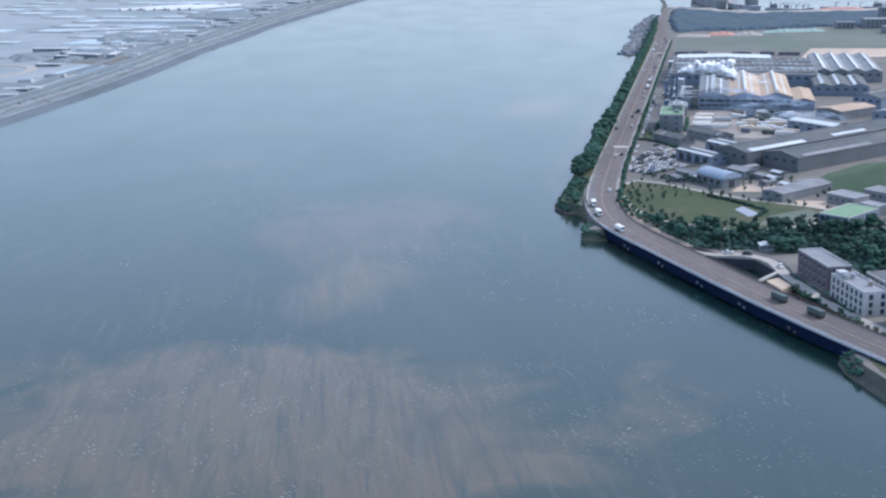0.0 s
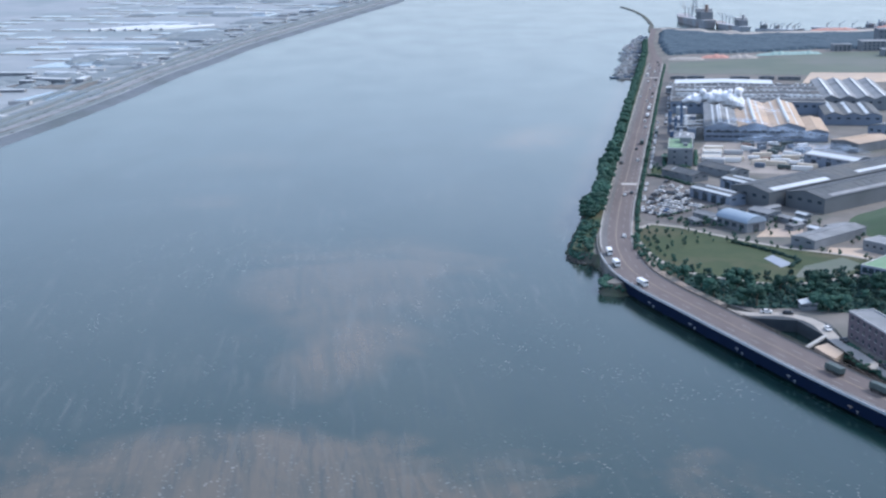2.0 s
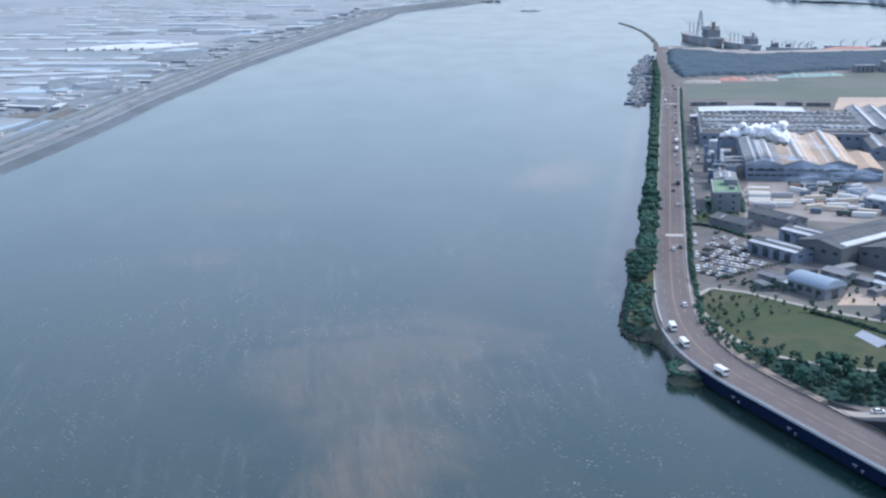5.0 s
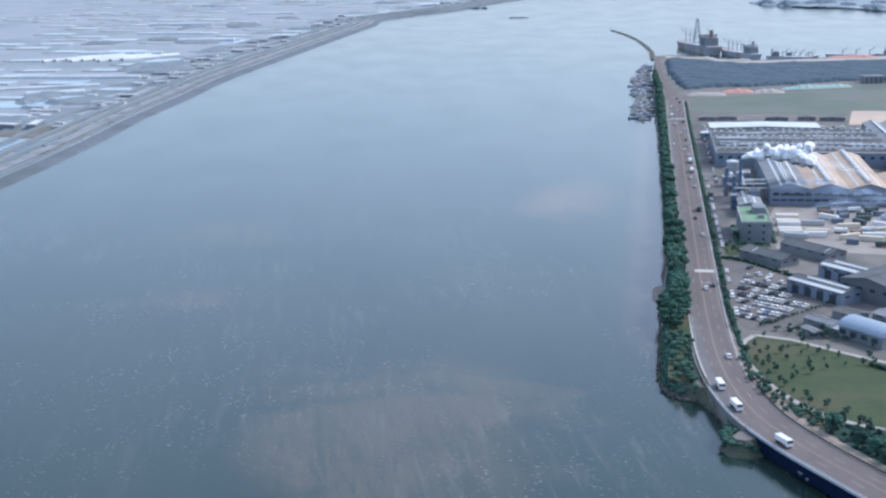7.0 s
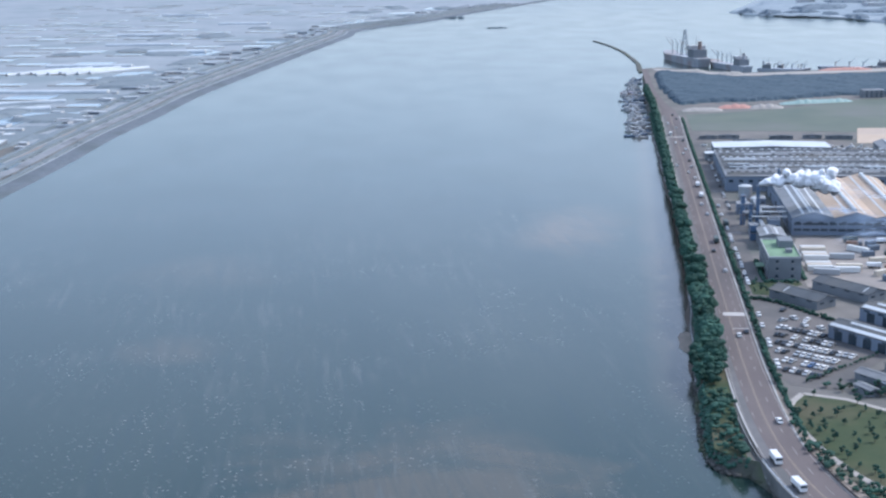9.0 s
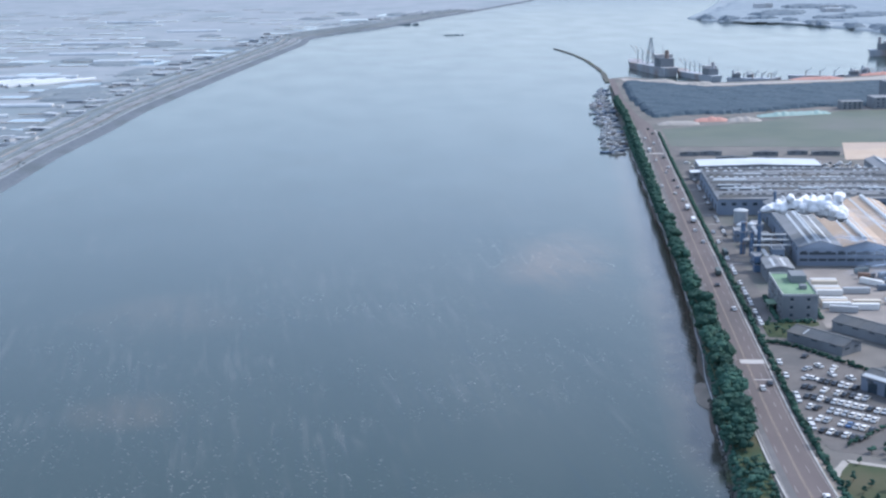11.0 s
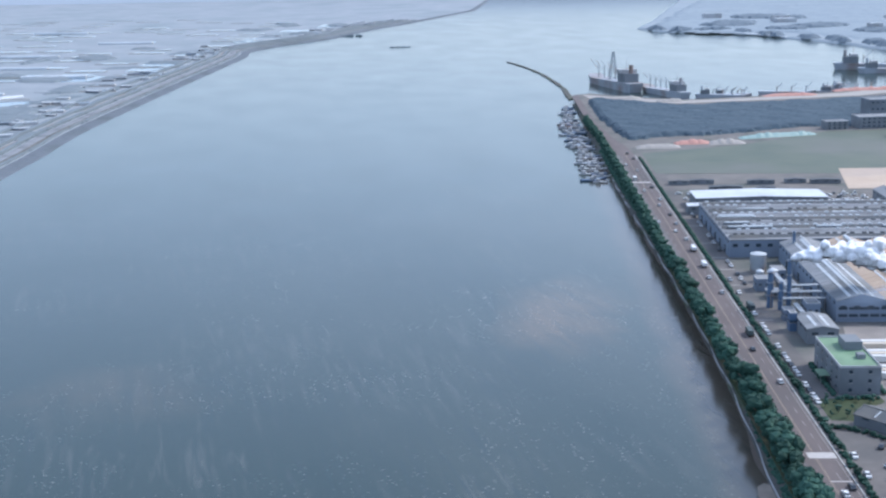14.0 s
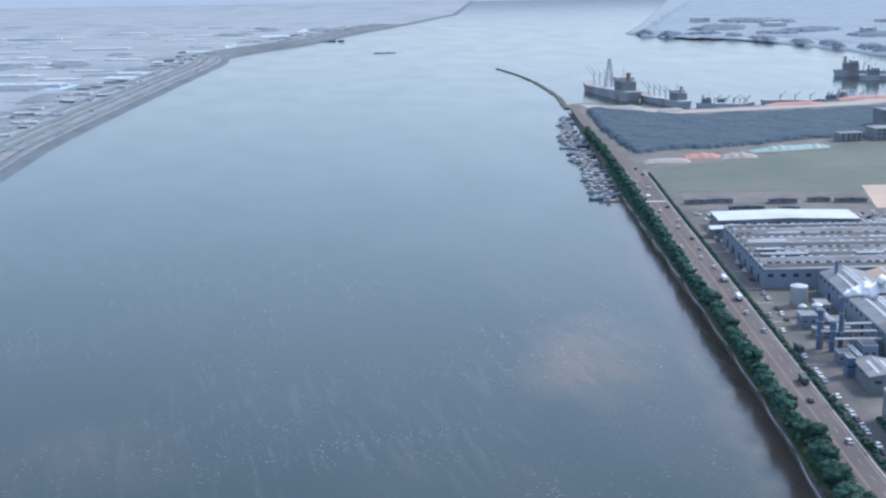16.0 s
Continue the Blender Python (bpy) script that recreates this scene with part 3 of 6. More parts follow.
tagged(part("shoulder", bm, M_SHOULDER), "wide grey asphalt shoulder on the river side", "road", kind="structure")
shore_line = [Vector((p.x + 0.35 * math.sin(p.y * 0.11), p.y, 0)) for p in curve_points(EAST_SHORE[3:11], 6)]
bm = bmesh.new()
ribbon(bm, shore_line, -0.95, -0.6, -0.4, 0.85)
tagged(part("river_wall", bm, M_WALL_WHITE), "low pale concrete wall along the bank", "wall", kind="structure")
bm = bmesh.new()
flat = [(0.3 + 2.2 * noise.noise(Vector((p.x * 0.02, p.y * 0.035, 1.0)))) for p in shore_line]
ribbon(bm, shore_line, lambda i: max(-0.2, flat[i]), -0.6, -0.6, 0.06)
tagged(part("mud_foreshore", bm, M_MUD), "wet brown mud at the foot of the bank", "mud", kind="structure")
bm = bmesh.new()
ribbon(bm, span, 7.5, 8.5, -0.3, 0.1)
tagged(part("sidewalk", bm, M_SHOULDER), "grey sidewalk along the inner bridge rail", "pavement", kind="structure")
def p_y(i):
    return ROAD[i].y


verge = [p for p in ROAD if 548 < p.y < 700]
bm = bmesh.new()
i1 = ROAD.index(verge[0])
ribbon(bm, verge, lambda i: half(i1 + i) + 0.3, lambda i: half(i1 + i) + (4.6 if p_y(i1 + i) < 640 else 3.2), -1.4, -0.1)
tagged(part("earth_verge", bm, M_VERGE), "bare sandy verge beside the bend", "verge", kind="structure")

# kerb, verge and service lane beside the road
kerb = [p for p in ROAD if 640 < p.y < 1420]
for o, w in ((-7.5, 0.3), (7.5, 0.3)):
    bm = bmesh.new()
    ribbon(bm, kerb, o - w, o + w, -0.25, 0.14)
    tagged(part("kerb", bm, M_CONC), "pale concrete kerb along the road", "kerb", kind="structure")
service = curve_points([(-43.5, 818.5, TOP), (-43.5, 850, TOP), (-43.5, 1000, TOP), (-43.2, 1190, TOP), (-42.5, 1330, TOP)], 8)
bm = bmesh.new()
ribbon(bm, service, -4.0, 4.2, -0.2, 0.05)
lane_ob = tagged(part("service_lane", bm, M_LANE), "grey asphalt service lane with parking bays", "road", kind="structure")
for y in (949, 1010, 1042, 1068, 1102, 1148, 1196):
    part("bay_line", boxed(-47.1, y - 0.6, TOP + 0.054, -39.6, y + 0.6, TOP + 0.07), M_WHITE, lane_ob)

# ---- yards, lawns and fields ----
Z1 = TOP + 0.05
slab("car_park_surface", [(-48.4, 818), (-48.4, 716), (-45, 702), (-30, 697), (-6, 735), (-10, 752), (-22, 790), (-30, 806), (-39, 818)], TOP - 0.2, Z1, M_LANE, "worn grey asphalt of the vehicle park", "pavement")
slab("factory_yard", [(-20, 838), (46, 826), (60, 850), (58, 936), (-12, 938), (-19, 900)], TOP - 0.2, Z1, M_YARD, "pale beige concrete factory yard", "pavement")
park = [tuple(p) for p in curve_points([(-42, 693), (-49, 677), (-46, 653), (-40, 632), (-32, 615), (-22, 603), (-7, 595), (11, 590), (30, 595), (45, 607), (62, 625), (48, 640), (20, 652), (-5, 669), (-28, 688)], 6)]
slab("lawn", park, TOP - 0.3, TOP + 0.12, M_GRASS, "mown green and yellowing park lawn", "lawn")
path_line = [Vector((*p, TOP)) for p in park] + [Vector((*park[0], TOP))]
bm = bmesh.new()
ribbon(bm, path_line, -1.1, 1.3, -0.2, 0.18)
tagged(part("park_path", bm, M_PATH), "pale curving footpath round the lawn", "path", kind="structure")
slab("dry_lawn", [(20, 600), (40, 607), (52, 624), (44, 637), (26, 620)], TOP, TOP + 0.16, M_FIELD, "dry ochre strip of grass", "lawn")
slab("sports_court", [(9.5, 631), (13.5, 638), (21.5, 623), (16, 616.5)], TOP, TOP + 0.22, surf("court", (0.25, 0.29, 0.35), (0.30, 0.33, 0.38), 0.2), "pale blue-grey concrete sports court", "court")
slab("sandy_plot", [(8, 672), (14, 690), (31, 690), (30, 674)], TOP - 0.2, TOP + 0.07, M_SAND, "bare orange sandy plot", "ground")
slab("sandy_plot", [(34, 628), (60, 640), (80, 640), (80, 655), (40, 655)], TOP - 0.2, TOP + 0.07, M_SAND, "bare pinkish sandy plot", "ground")
slab("quay", [(-5, 545), (1, 541), (17, 540), (24.5, 524), (26, 516), (31, 516), (29, 536), (20, 548), (0, 549)], -1.5, TOP + 0.03, M_QUAY, "concrete quay round the dock, dark with painted shade", "quay")
lane = curve_points([(-20, 562, TOP), (-8, 549, TOP), (1, 546, TOP), (9, 547.5, TOP), (17, 545, TOP), (24, 537, TOP), (29, 517, TOP), (34.5, 502, TOP), (41, 485, TOP), (48, 470, TOP), (62, 446, TOP), (77, 425, TOP)], 4)
bm = bmesh.new()
ribbon(bm, lane, -2.3, 2.5, -0.3, 0.07)
tagged(part("lane", bm, M_PATH), "pale concrete lane below the bridge", "road", kind="structure")
slab("sandy_corner", [(20.5, 509), (25.5, 514), (30, 504), (26, 496)], -1.5, TOP + 0.02, M_SAND, "bare sandy corner beside the dock", "ground")
footbridge = thing("footbridge", pose(0, 0, 0), "narrow pale concrete beam over the dock", "bridge")
bm = bmesh.new()
ribbon(bm, [Vector((17, 507, TOP)), Vector((21, 514, TOP)), Vector((26, 523, TOP))], -0.7, 0.7, -0.5, 0.2)
part("beam", bm, M_CONC, footbridge)
slab("sand_beach", [(-80.6, 777), (-81.6, 771), (-81.2, 764), (-81.8, 759), (-79.6, 752), (-76.5, 750), (-74, 757), (-73.4, 770), (-75.4, 778), (-78, 780)], -1.0, 0.22, M_VERGE, "small pale sandy beach at the foot of the bank", "beach")
slab("meadow", [(-44, 1330), (140, 1318), (400, 1330), (400, 1560), (130, 1536), (40, 1462), (-44, 1425)], TOP - 0.2, TOP + 0.06, M_FIELD, "flat grey-green meadow", "field")
slab("sand_field", [(76, 1262), (110, 1262), (240, 1300), (240, 1345), (90, 1342)], TOP, TOP + 0.12, M_SAND, "bare tan sand field", "field")
slab("beach", [(-62, 1846), (-20, 1812), (40, 1776), (120, 1796), (220, 1828), (300, 1888), (330, 1870), (230, 1800), (120, 1772), (30, 1752), (-55, 1800)], TOP - 0.2, TOP + 0.08, M_PATH, "pale quay strip along the bay", "ground")


# ---- vegetation ----
def clump(bm, c, r, sq=0.8):
    """An uneven lump of leaves."""
    q = bmesh.ops.create_icosphere(bm, subdivisions=1, radius=1)["verts"]
    seed = Vector((rnd.uniform(0, 90), rnd.uniform(0, 90), 0))
    for v in q:
        k = 0.75 + 0.5 * rnd.random() + 0.3 * noise.noise(v.co * 1.5 + seed)
        v.co = Vector(c) + Vector((v.co.x * r * k, v.co.y * r * k, v.co.z * r * sq * k))


def sprays(bm, c, r, count, size):
    """Loose leaf sprays round the outside of a crown."""
    for _ in range(count):
        d = Vector((rnd.gauss(0, 1), rnd.gauss(0, 1), rnd.gauss(0.2, 0.8))).normalized()
        p = Vector(c) + Vector((d.x * r, d.y * r, d.z * r * 0.8)) * rnd.uniform(0.85, 1.12)
        t = d.orthogonal().normalized() * size * rnd.uniform(0.6, 1.2)
        u = d.cross(t).normalized() * size * rnd.uniform(0.4, 0.9)
        w = d * size * rnd.uniform(-0.5, 0.7)
        bm.faces.new([bm.verts.new(q) for q in (p - t, p - u + w * 0.4, p + t + w, p + u)])


def tree(name, h, r, material, label, clumps=18, category="tree"):
    t = thing(name, pose(0, 0, -500), label, category)
    bm = bmesh.new()
    cyl(bm, 0, 0, -0.6, h * 0.55, r * 0.09, r * 0.045, 7)
    for k in range(4):
        an = k * 1.6 + rnd.random()
        tube(bm, (0, 0, h * (0.3 + 0.05 * k)), (math.cos(an) * r * 0.55, math.sin(an) * r * 0.55, h * (0.6 + 0.05 * k)), r * 0.03, 5)
    part("trunk", bm, M_BARK, t)
    bm = bmesh.new()
    for k in range(clumps):
        an, rr, zz = rnd.uniform(0, 6.28), r * 0.68 * math.sqrt(rnd.random()), rnd.random()
        z = h * (0.40 + 0.46 * zz)
        shrink = 1 - 0.45 * abs(zz - 0.4)
        c = (math.cos(an) * rr * shrink, math.sin(an) * rr * shrink, z)
        cr = r * rnd.uniform(0.26, 0.45)
        clump(bm, c, cr)
        sprays(bm, c, cr, 12, r * 0.12)
    part("crown", bm, material, t)
    return t


broad = [tree("broadleaf_tree", 8.0, 4.3, M_LEAF, "dark green broadleaf tree with an uneven full crown") for _ in range(4)]
slim = [tree("casuarina_tree", 11, 2.8, M_LEAF_DARK, "tall slim blue-green casuarina tree", 15) for _ in range(3)]
small = [tree("ornamental_tree", 4.2, 1.7, M_LEAF, "small round ornamental tree on the verge", 8) for _ in range(3)]
shrub = [tree("shrub", 2.4, 1.6, M_LEAF, "low dense green shrub", 7, "shrub") for _ in range(3)]
used = set()


def plant(kinds, x, y, z=TOP, s=1.0, group=""):
    k = rnd.choice(kinds)
    m = pose(x, y, z, 0, 0, rnd.uniform(0, 360)) @ Matrix.Scale(s * rnd.uniform(0.75, 1.2), 4)
    if k.name not in used:
        used.add(k.name)
        k.matrix_basis = m
        t = k
    else:
        t = copy_thing(k, m)
    if group:
        t["group"] = group
    return t


def scatter(poly, gap, tries=4000):
    xs, ys = [p[0] for p in poly], [p[1] for p in poly]
    out = []
    for _ in range(tries):
        q = (rnd.uniform(min(xs), max(xs)), rnd.uniform(min(ys), max(ys)))
        if inside(q, poly) and all((q[0] - o[0]) ** 2 + (q[1] - o[1]) ** 2 > gap * gap for o in out):
            out.append(q)
    return out


wood = [(-24, 603), (-8, 594), (11, 588), (36, 600), (90, 600), (112, 540), (78, 498), (60, 518), (52, 545), (42, 553), (30, 552), (18, 556), (4, 554), (-8, 558), (-18, 573), (-27, 592)]
strip = [(-49.5, 666), (-47, 650), (-41, 630), (-34, 615), (-25, 602.5), (-27, 590), (-34, 600), (-40.5, 613), (-45, 628), (-49, 645)]
slab("undergrowth", wood, TOP - 0.3, TOP + 0.08, M_LEAF_DARK, "dark green undergrowth below the trees", "undergrowth")
slab("rough_strip", strip, TOP - 0.3, TOP + 0.07, M_SCRUB, "rough brown-green strip beside the footpath", "grass")
slab("bank_grass", [(50, 424), (53, 410), (60, 396), (80, 372), (92, 372), (66, 412), (56, 436), (51, 440)], TOP - 0.3, TOP + 0.1, M_GRASS, "rough grass on the bank below the bridge", "grass")
slab("verge_grass", [(-76.5, 640), (-72, 634), (-67, 633), (-66.9, 700), (-67.2, 1430), (-71.5, 1430), (-73.5, 760), (-75.5, 690)], TOP - 0.3, TOP + 0.06, M_GRASS, "rough green river verge", "grass")
# belt of trees between the road and the water
y = 742
while y < 1040:
    x = -70.7 + rnd.uniform(-0.7, 0.7)
    plant(broad, x, y, TOP - 0.2, (1.05 if y < 860 else 0.86), "riverside tree belt")
    plant(shrub, -70 + rnd.uniform(-0.8, 0.8), y + 1, TOP, 1.1, "riverside shrubs")
    y += rnd.uniform(3.0, 4.4)
y = 778
while y < 985:
    plant(shrub, -67.9 + rnd.uniform(-0.3, 0.3), y, TOP, 0.62, "shrubs along the shoulder")
    y += rnd.uniform(3.6, 7.5)
y = 1040
lumps, wood_bm = [], bmesh.new()
while y < 1620:
    x, s = -70.9 - max(0, y - 1480) * 0.03 + rnd.uniform(-0.8, 0.8), rnd.uniform(0.8, 1.15)
    cyl(wood_bm, x, y, TOP - 0.5, TOP + 3.2, 0.26, 0.16, 6)
    for _ in range(24):
        lumps.append((x + rnd.uniform(-2.2, 2.0), y + rnd.uniform(-2.4, 2.4), TOP + s * rnd.uniform(0.8, 6.0), s * rnd.uniform(0.8, 1.5), 0.85))
    y += rnd.uniform(3.4, 5.0)
far_belt = tagged(lump_mesh("far_tree_belt", lumps, M_LEAF), "continuous belt of riverside trees farther up the road", "trees", kind="stuff")
tagged(part("trunks", wood_bm, M_BARK, far_belt), kind="stuff")
for q in scatter([(-78, 740), (-77, 704), (-70, 698), (-68, 742)], 3.6):
    plant(broad, *q, 3.8, 0.9, "riverside tree belt")
for q in scatter([(-75, 690), (-75, 650), (-73, 640), (-68.5, 634), (-67.5, 690)], 3.8):
    plant(shrub, *q, 4.2, 1.35, "riverside shrubs")
lumps = [(*q, 4.2 + rnd.uniform(-0.2, 0.4), rnd.uniform(0.7, 1.4), 0.6) for q in scatter([(-77, 700), (-76.5, 650), (-74, 638), (-68, 633), (-67, 700)], 1.7, 900)]
lumps += [(*q, 3.6 + rnd.uniform(-0.4, 0.4), rnd.uniform(0.8, 1.3), 0.7) for q in scatter([(-59, 596), (-60.5, 589), (-59.5, 583), (-55.5, 581), (-54.5, 583), (-57.5, 592)], 1.2, 600)]
lumps += [(*q, 2.6 + rnd.uniform(-0.6, 1.4), rnd.uniform(0.9, 1.6), 0.7) for q in scatter([(-60.5, 592), (-60, 584), (-52, 580.5), (-45.5, 585), (-51, 597), (-56.5, 604)], 1.4, 700)]
point = [Vector((*p, 0)) for p in curve_points(EAST_SHORE[9:19], 1.5)]
for i, p in enumerate(point):
    for _ in range(3):
        k = rnd.uniform(1.6, 4.6)
        q = p - side(point, i) * k
        if q.x < -58.5 and (p.y > 628 or p.y < 597):
            lumps.append((q.x, q.y, min(TOP, k), rnd.uniform(0.6, 1.2), 0.7))
rim = []
for p in curve_points([(*q, 0) for q in EAST_SHORE[9:19]], 1.1):
    for _ in range(2):
        rim.append((p.x + rnd.uniform(-0.2, 1.8), p.y + rnd.uniform(-0.7, 0.7), rnd.uniform(0.1, 0.9), rnd.uniform(0.4, 0.85), 0.7))
tagged(lump_mesh("rim_stones", rim, M_ROCK), "dark wet boulders round the point of land", "stones", kind="stuff")
inlet = [Vector((*p, 0)) for p in curve_points(EAST_SHORE[20:34], 2.2)]
for i, p in enumerate(inlet):
    if p.y > 515:
        continue
    for _ in range(3):
        k = rnd.uniform(0.6, 4.4)
        q = p - side(inlet, i) * k
        lumps.append((q.x, q.y, min(TOP, 0.7 + k), rnd.uniform(0.7, 1.4), 0.7))
river_bank = [Vector((*p, 0)) for p in curve_points(EAST_SHORE[2:10], 1.7)]
for i, p in enumerate(river_bank):
    for _ in range(5):
        k = rnd.uniform(2.0, 4.8)
        q = p - side(river_bank, i) * k
        if 735 < p.y < 1455:
            lumps.append((q.x, q.y, min(TOP, k + 0.2), rnd.uniform(0.6, 1.15), 0.75))
tagged(lump_mesh("bank_scrub", lumps, M_LEAF), "dense green scrub on the point of land", "scrub", kind="stuff")
# clipped verge between the road and the service lane
y = 690
while y < 960:
    i = min(range(len(ROAD)), key=lambda k: abs(ROAD[k].y - y))
    x = ROAD[i].x + half(i) + 2.6
    plant(shrub if rnd.random() < 0.7 else small, x + rnd.uniform(-0.6, 0.6), y, TOP, 0.85, "verge planting")
    y += rnd.uniform(3.0, 4.6)
hedge_line = [p + side(ROAD, i) * (half(i) + 2.6) for i, p in enumerate(ROAD) if 652 < p.y < 1400]
lumps = []
for p in hedge_line:
    for _ in range(9):
        lumps.append((p.x + rnd.uniform(-0.6, 0.6), p.y + rnd.uniform(-2.8, 2.8), TOP + rnd.uniform(0.2, 1.1), rnd.uniform(0.6, 1.0), 0.85))
tagged(lump_mesh("hedge", lumps, M_LEAF), "long dark clipped hedge beside the road", "hedge", kind="stuff")
for line_ in ([(-47, 817), (-36, 809), (-18, 785), (-10, 774)], [(-38, 846), (-24, 846)], [(-38.5, 850), (-38.5, 886)], [(-19.5, 850), (-19.5, 900)]):
    lumps = []
    for p in curve_points([(*q, TOP) for q in line_], 1.6):
        for _ in range(3):
            lumps.append((p.x + rnd.uniform(-0.7, 0.7), p.y + rnd.uniform(-0.8, 0.8), TOP + rnd.uniform(0.2, 1.2), rnd.uniform(0.5, 1.1), 0.85))
    tagged(lump_mesh("hedge", lumps, M_LEAF), "dark green hedge beside the office yard", "hedge", kind="stuff")
slab("garden", [(-46, 824), (-38, 823), (-30, 836), (-22, 842), (-22, 846), (-46, 846)], TOP, TOP + 0.09, M_GRASS, "small green garden beside the office", "lawn")
for q in scatter([(-45, 825), (-39, 825), (-30, 838), (-24, 844), (-45, 845)], 4.0, 200):
    plant(small if rnd.random() < 0.5 else shrub, *q, TOP, 0.9, "garden planting")
# trees round the lawn
for i in range(0, len(park), 1):
    p = Vector(park[i])
    c = Vector((0, 640))
    q = p + (c - p).normalized() * 3.5
    if rnd.random() < 0.9:
        plant(small, q.x + rnd.uniform(-2, 2), q.y + rnd.uniform(-2, 2), TOP, 1.0, "park trees")
for q in scatter([(-44, 678), (-42, 652), (-33, 640), (-24, 650), (-5, 660), (-26, 680)], 5.5):
    plant(small, *q, TOP, 0.9, "park trees")
# shrubs between the bend and the footpath, and the wood beside the bridge
for q in scatter(strip, 2.5, 3000):
    plant(shrub if rnd.random() < 0.93 else small, *q, TOP - 0.1, 1.05, "shrubs beside the bend")
lumps = []
for q in scatter(wood, 2.2, 3500):
    lumps.append((q[0], q[1], TOP + rnd.uniform(0.0, 0.6), rnd.uniform(0.8, 1.6), 0.7))
tagged(lump_mesh("underwood", lumps, M_LEAF_DARK), "dense dark underwood below the trees", "underwood", kind="stuff")
for q in scatter(wood, 4.6, 3000):
    edge = q[1] > 584 - 0.1 * q[0]
    plant(slim if rnd.random() < (0.7 if edge else 0.4) else broad, *q, TOP - 0.2, 0.85 if edge else 0.72, "wood beside the bridge")
lumps = []
for p in curve_points([(-3, 659, TOP), (8, 649, TOP), (16, 640, TOP), (24, 629, TOP), (20, 617, TOP)], 1.2):
    for _ in range(3):
        lumps.append((p.x + rnd.uniform(-0.6, 0.6), p.y + rnd.uniform(-0.6, 0.6), TOP + rnd.uniform(0.2, 1.2), rnd.uniform(0.5, 0.9), 0.85))
tagged(lump_mesh("hedge", lumps, M_LEAF_DARK), "dark hedge round the sports court", "hedge", kind="stuff")
bm = bmesh.new()
bmesh.ops.create_grid(bm, x_segments=44, y_segments=44, size=1)
for v in bm.verts:
    r_ = min(1.0, v.co.length)
    w_ = noise.noise(Vector((v.co.x * 2.4, v.co.y * 2.4, 3.0)))
    v.co = Vector((103 + v.co.x * 52, 702 + v.co.y * 48, TOP - 0.6 + 13.5 * (1 - r_ * r_) ** 1.4 * (1 + 0.25 * w_)))
for f in bm.faces:
    f.smooth = True
tagged(part("grass_mound", bm, M_MOUND), "smooth grass-covered earth mound beside the halls", "mound", kind="structure")
for q in scatter([(-34, 700), (-20, 690), (-8, 686), (-6, 692), (-18, 702), (-28, 706)], 3.2, 500):
    plant(shrub, *q, TOP, 1.0, "shrubs beside the park")
for q in scatter([(29, 500), (32, 501), (43, 476), (41, 473), (34, 486)], 2.2, 400):
    plant(shrub, *q, TOP - 0.6, 0.8, "shrubs below the bridge")
for q in scatter([(45, 470), (53, 456), (66, 436), (63, 437), (52, 453), (43, 467)], 2.4):
    plant(shrub, *q, TOP - 0.5, 1.0, "shrubs below the bridge")


# ---- buildings ----
def windows(parent, face, w, d, z0, rows, cols, size, gap, material=None):
    """Separate recess-framed windows on one face (s, n, e, w) of a w by d block round the origin."""
    mat = material or M_GLASS
    me = fr = None
    for r in range(rows):
        for c in range(cols):
            u = ((c + 0.5) / cols - 0.5) * (w if face in "sn" else d) * 0.94
            z = z0 + r * gap
            if me is None:
                win = part("window", boxed(-size[0] / 2, -0.06, -size[1] / 2, size[0] / 2, 0.06, size[1] / 2), mat, parent)
                sill = part("sill", boxed(-size[0] / 2 - 0.1, -0.2, -size[1] / 2 - 0.18, size[0] / 2 + 0.1, 0.05, -size[1] / 2), M_CONC, win)
                me = (win.data, sill.data)
            else:
                win = new("window", me[0])
                win.parent = parent
                sill = new("sill", me[1])
                sill.parent = win
            x, y_, an = {"s": (u, -d / 2, 0), "n": (u, d / 2, 180), "e": (w / 2, u, 90), "w": (-w / 2, u, -90)}[face]
            win.matrix_local = pose(x, y_, z, 0, 0, an)


def block(x, y, w, d, h, rot, label, wall, roof, storeys=3, parapet=0.9, faces="sw", wsize=(1.5, 1.5), spacing=3.6, name="office_building", z=TOP):
    """A flat-roofed block with a parapet, roof coat and rows of windows."""
    t = thing(name, pose(x, y, z, 0, 0, rot), label, "building")
    part("wall", boxed(-w / 2, -d / 2, -0.3, w / 2, d / 2, h), wall, t)
    part("roof", boxed(-w / 2 + 0.3, -d / 2 + 0.3, h, w / 2 - 0.3, d / 2 - 0.3, h + 0.12), roof, t)
    for x0, y0, x1, y1 in ((-w / 2, -d / 2, w / 2, -d / 2 + 0.3), (-w / 2, d / 2 - 0.3, w / 2, d / 2), (-w / 2, -d / 2 + 0.3, -w / 2 + 0.3, d / 2 - 0.3), (w / 2 - 0.3, -d / 2 + 0.3, w / 2, d / 2 - 0.3)):
        part("parapet", boxed(x0, y0, h, x1, y1, h + parapet), M_WALL_WHITE, t)
    g = h / storeys
    for f in faces:
        span_ = w if f in "sn" else d
        windows(t, f, w, d, g * 0.55, storeys, max(2, int(span_ / spacing)), wsize, g)
    return t


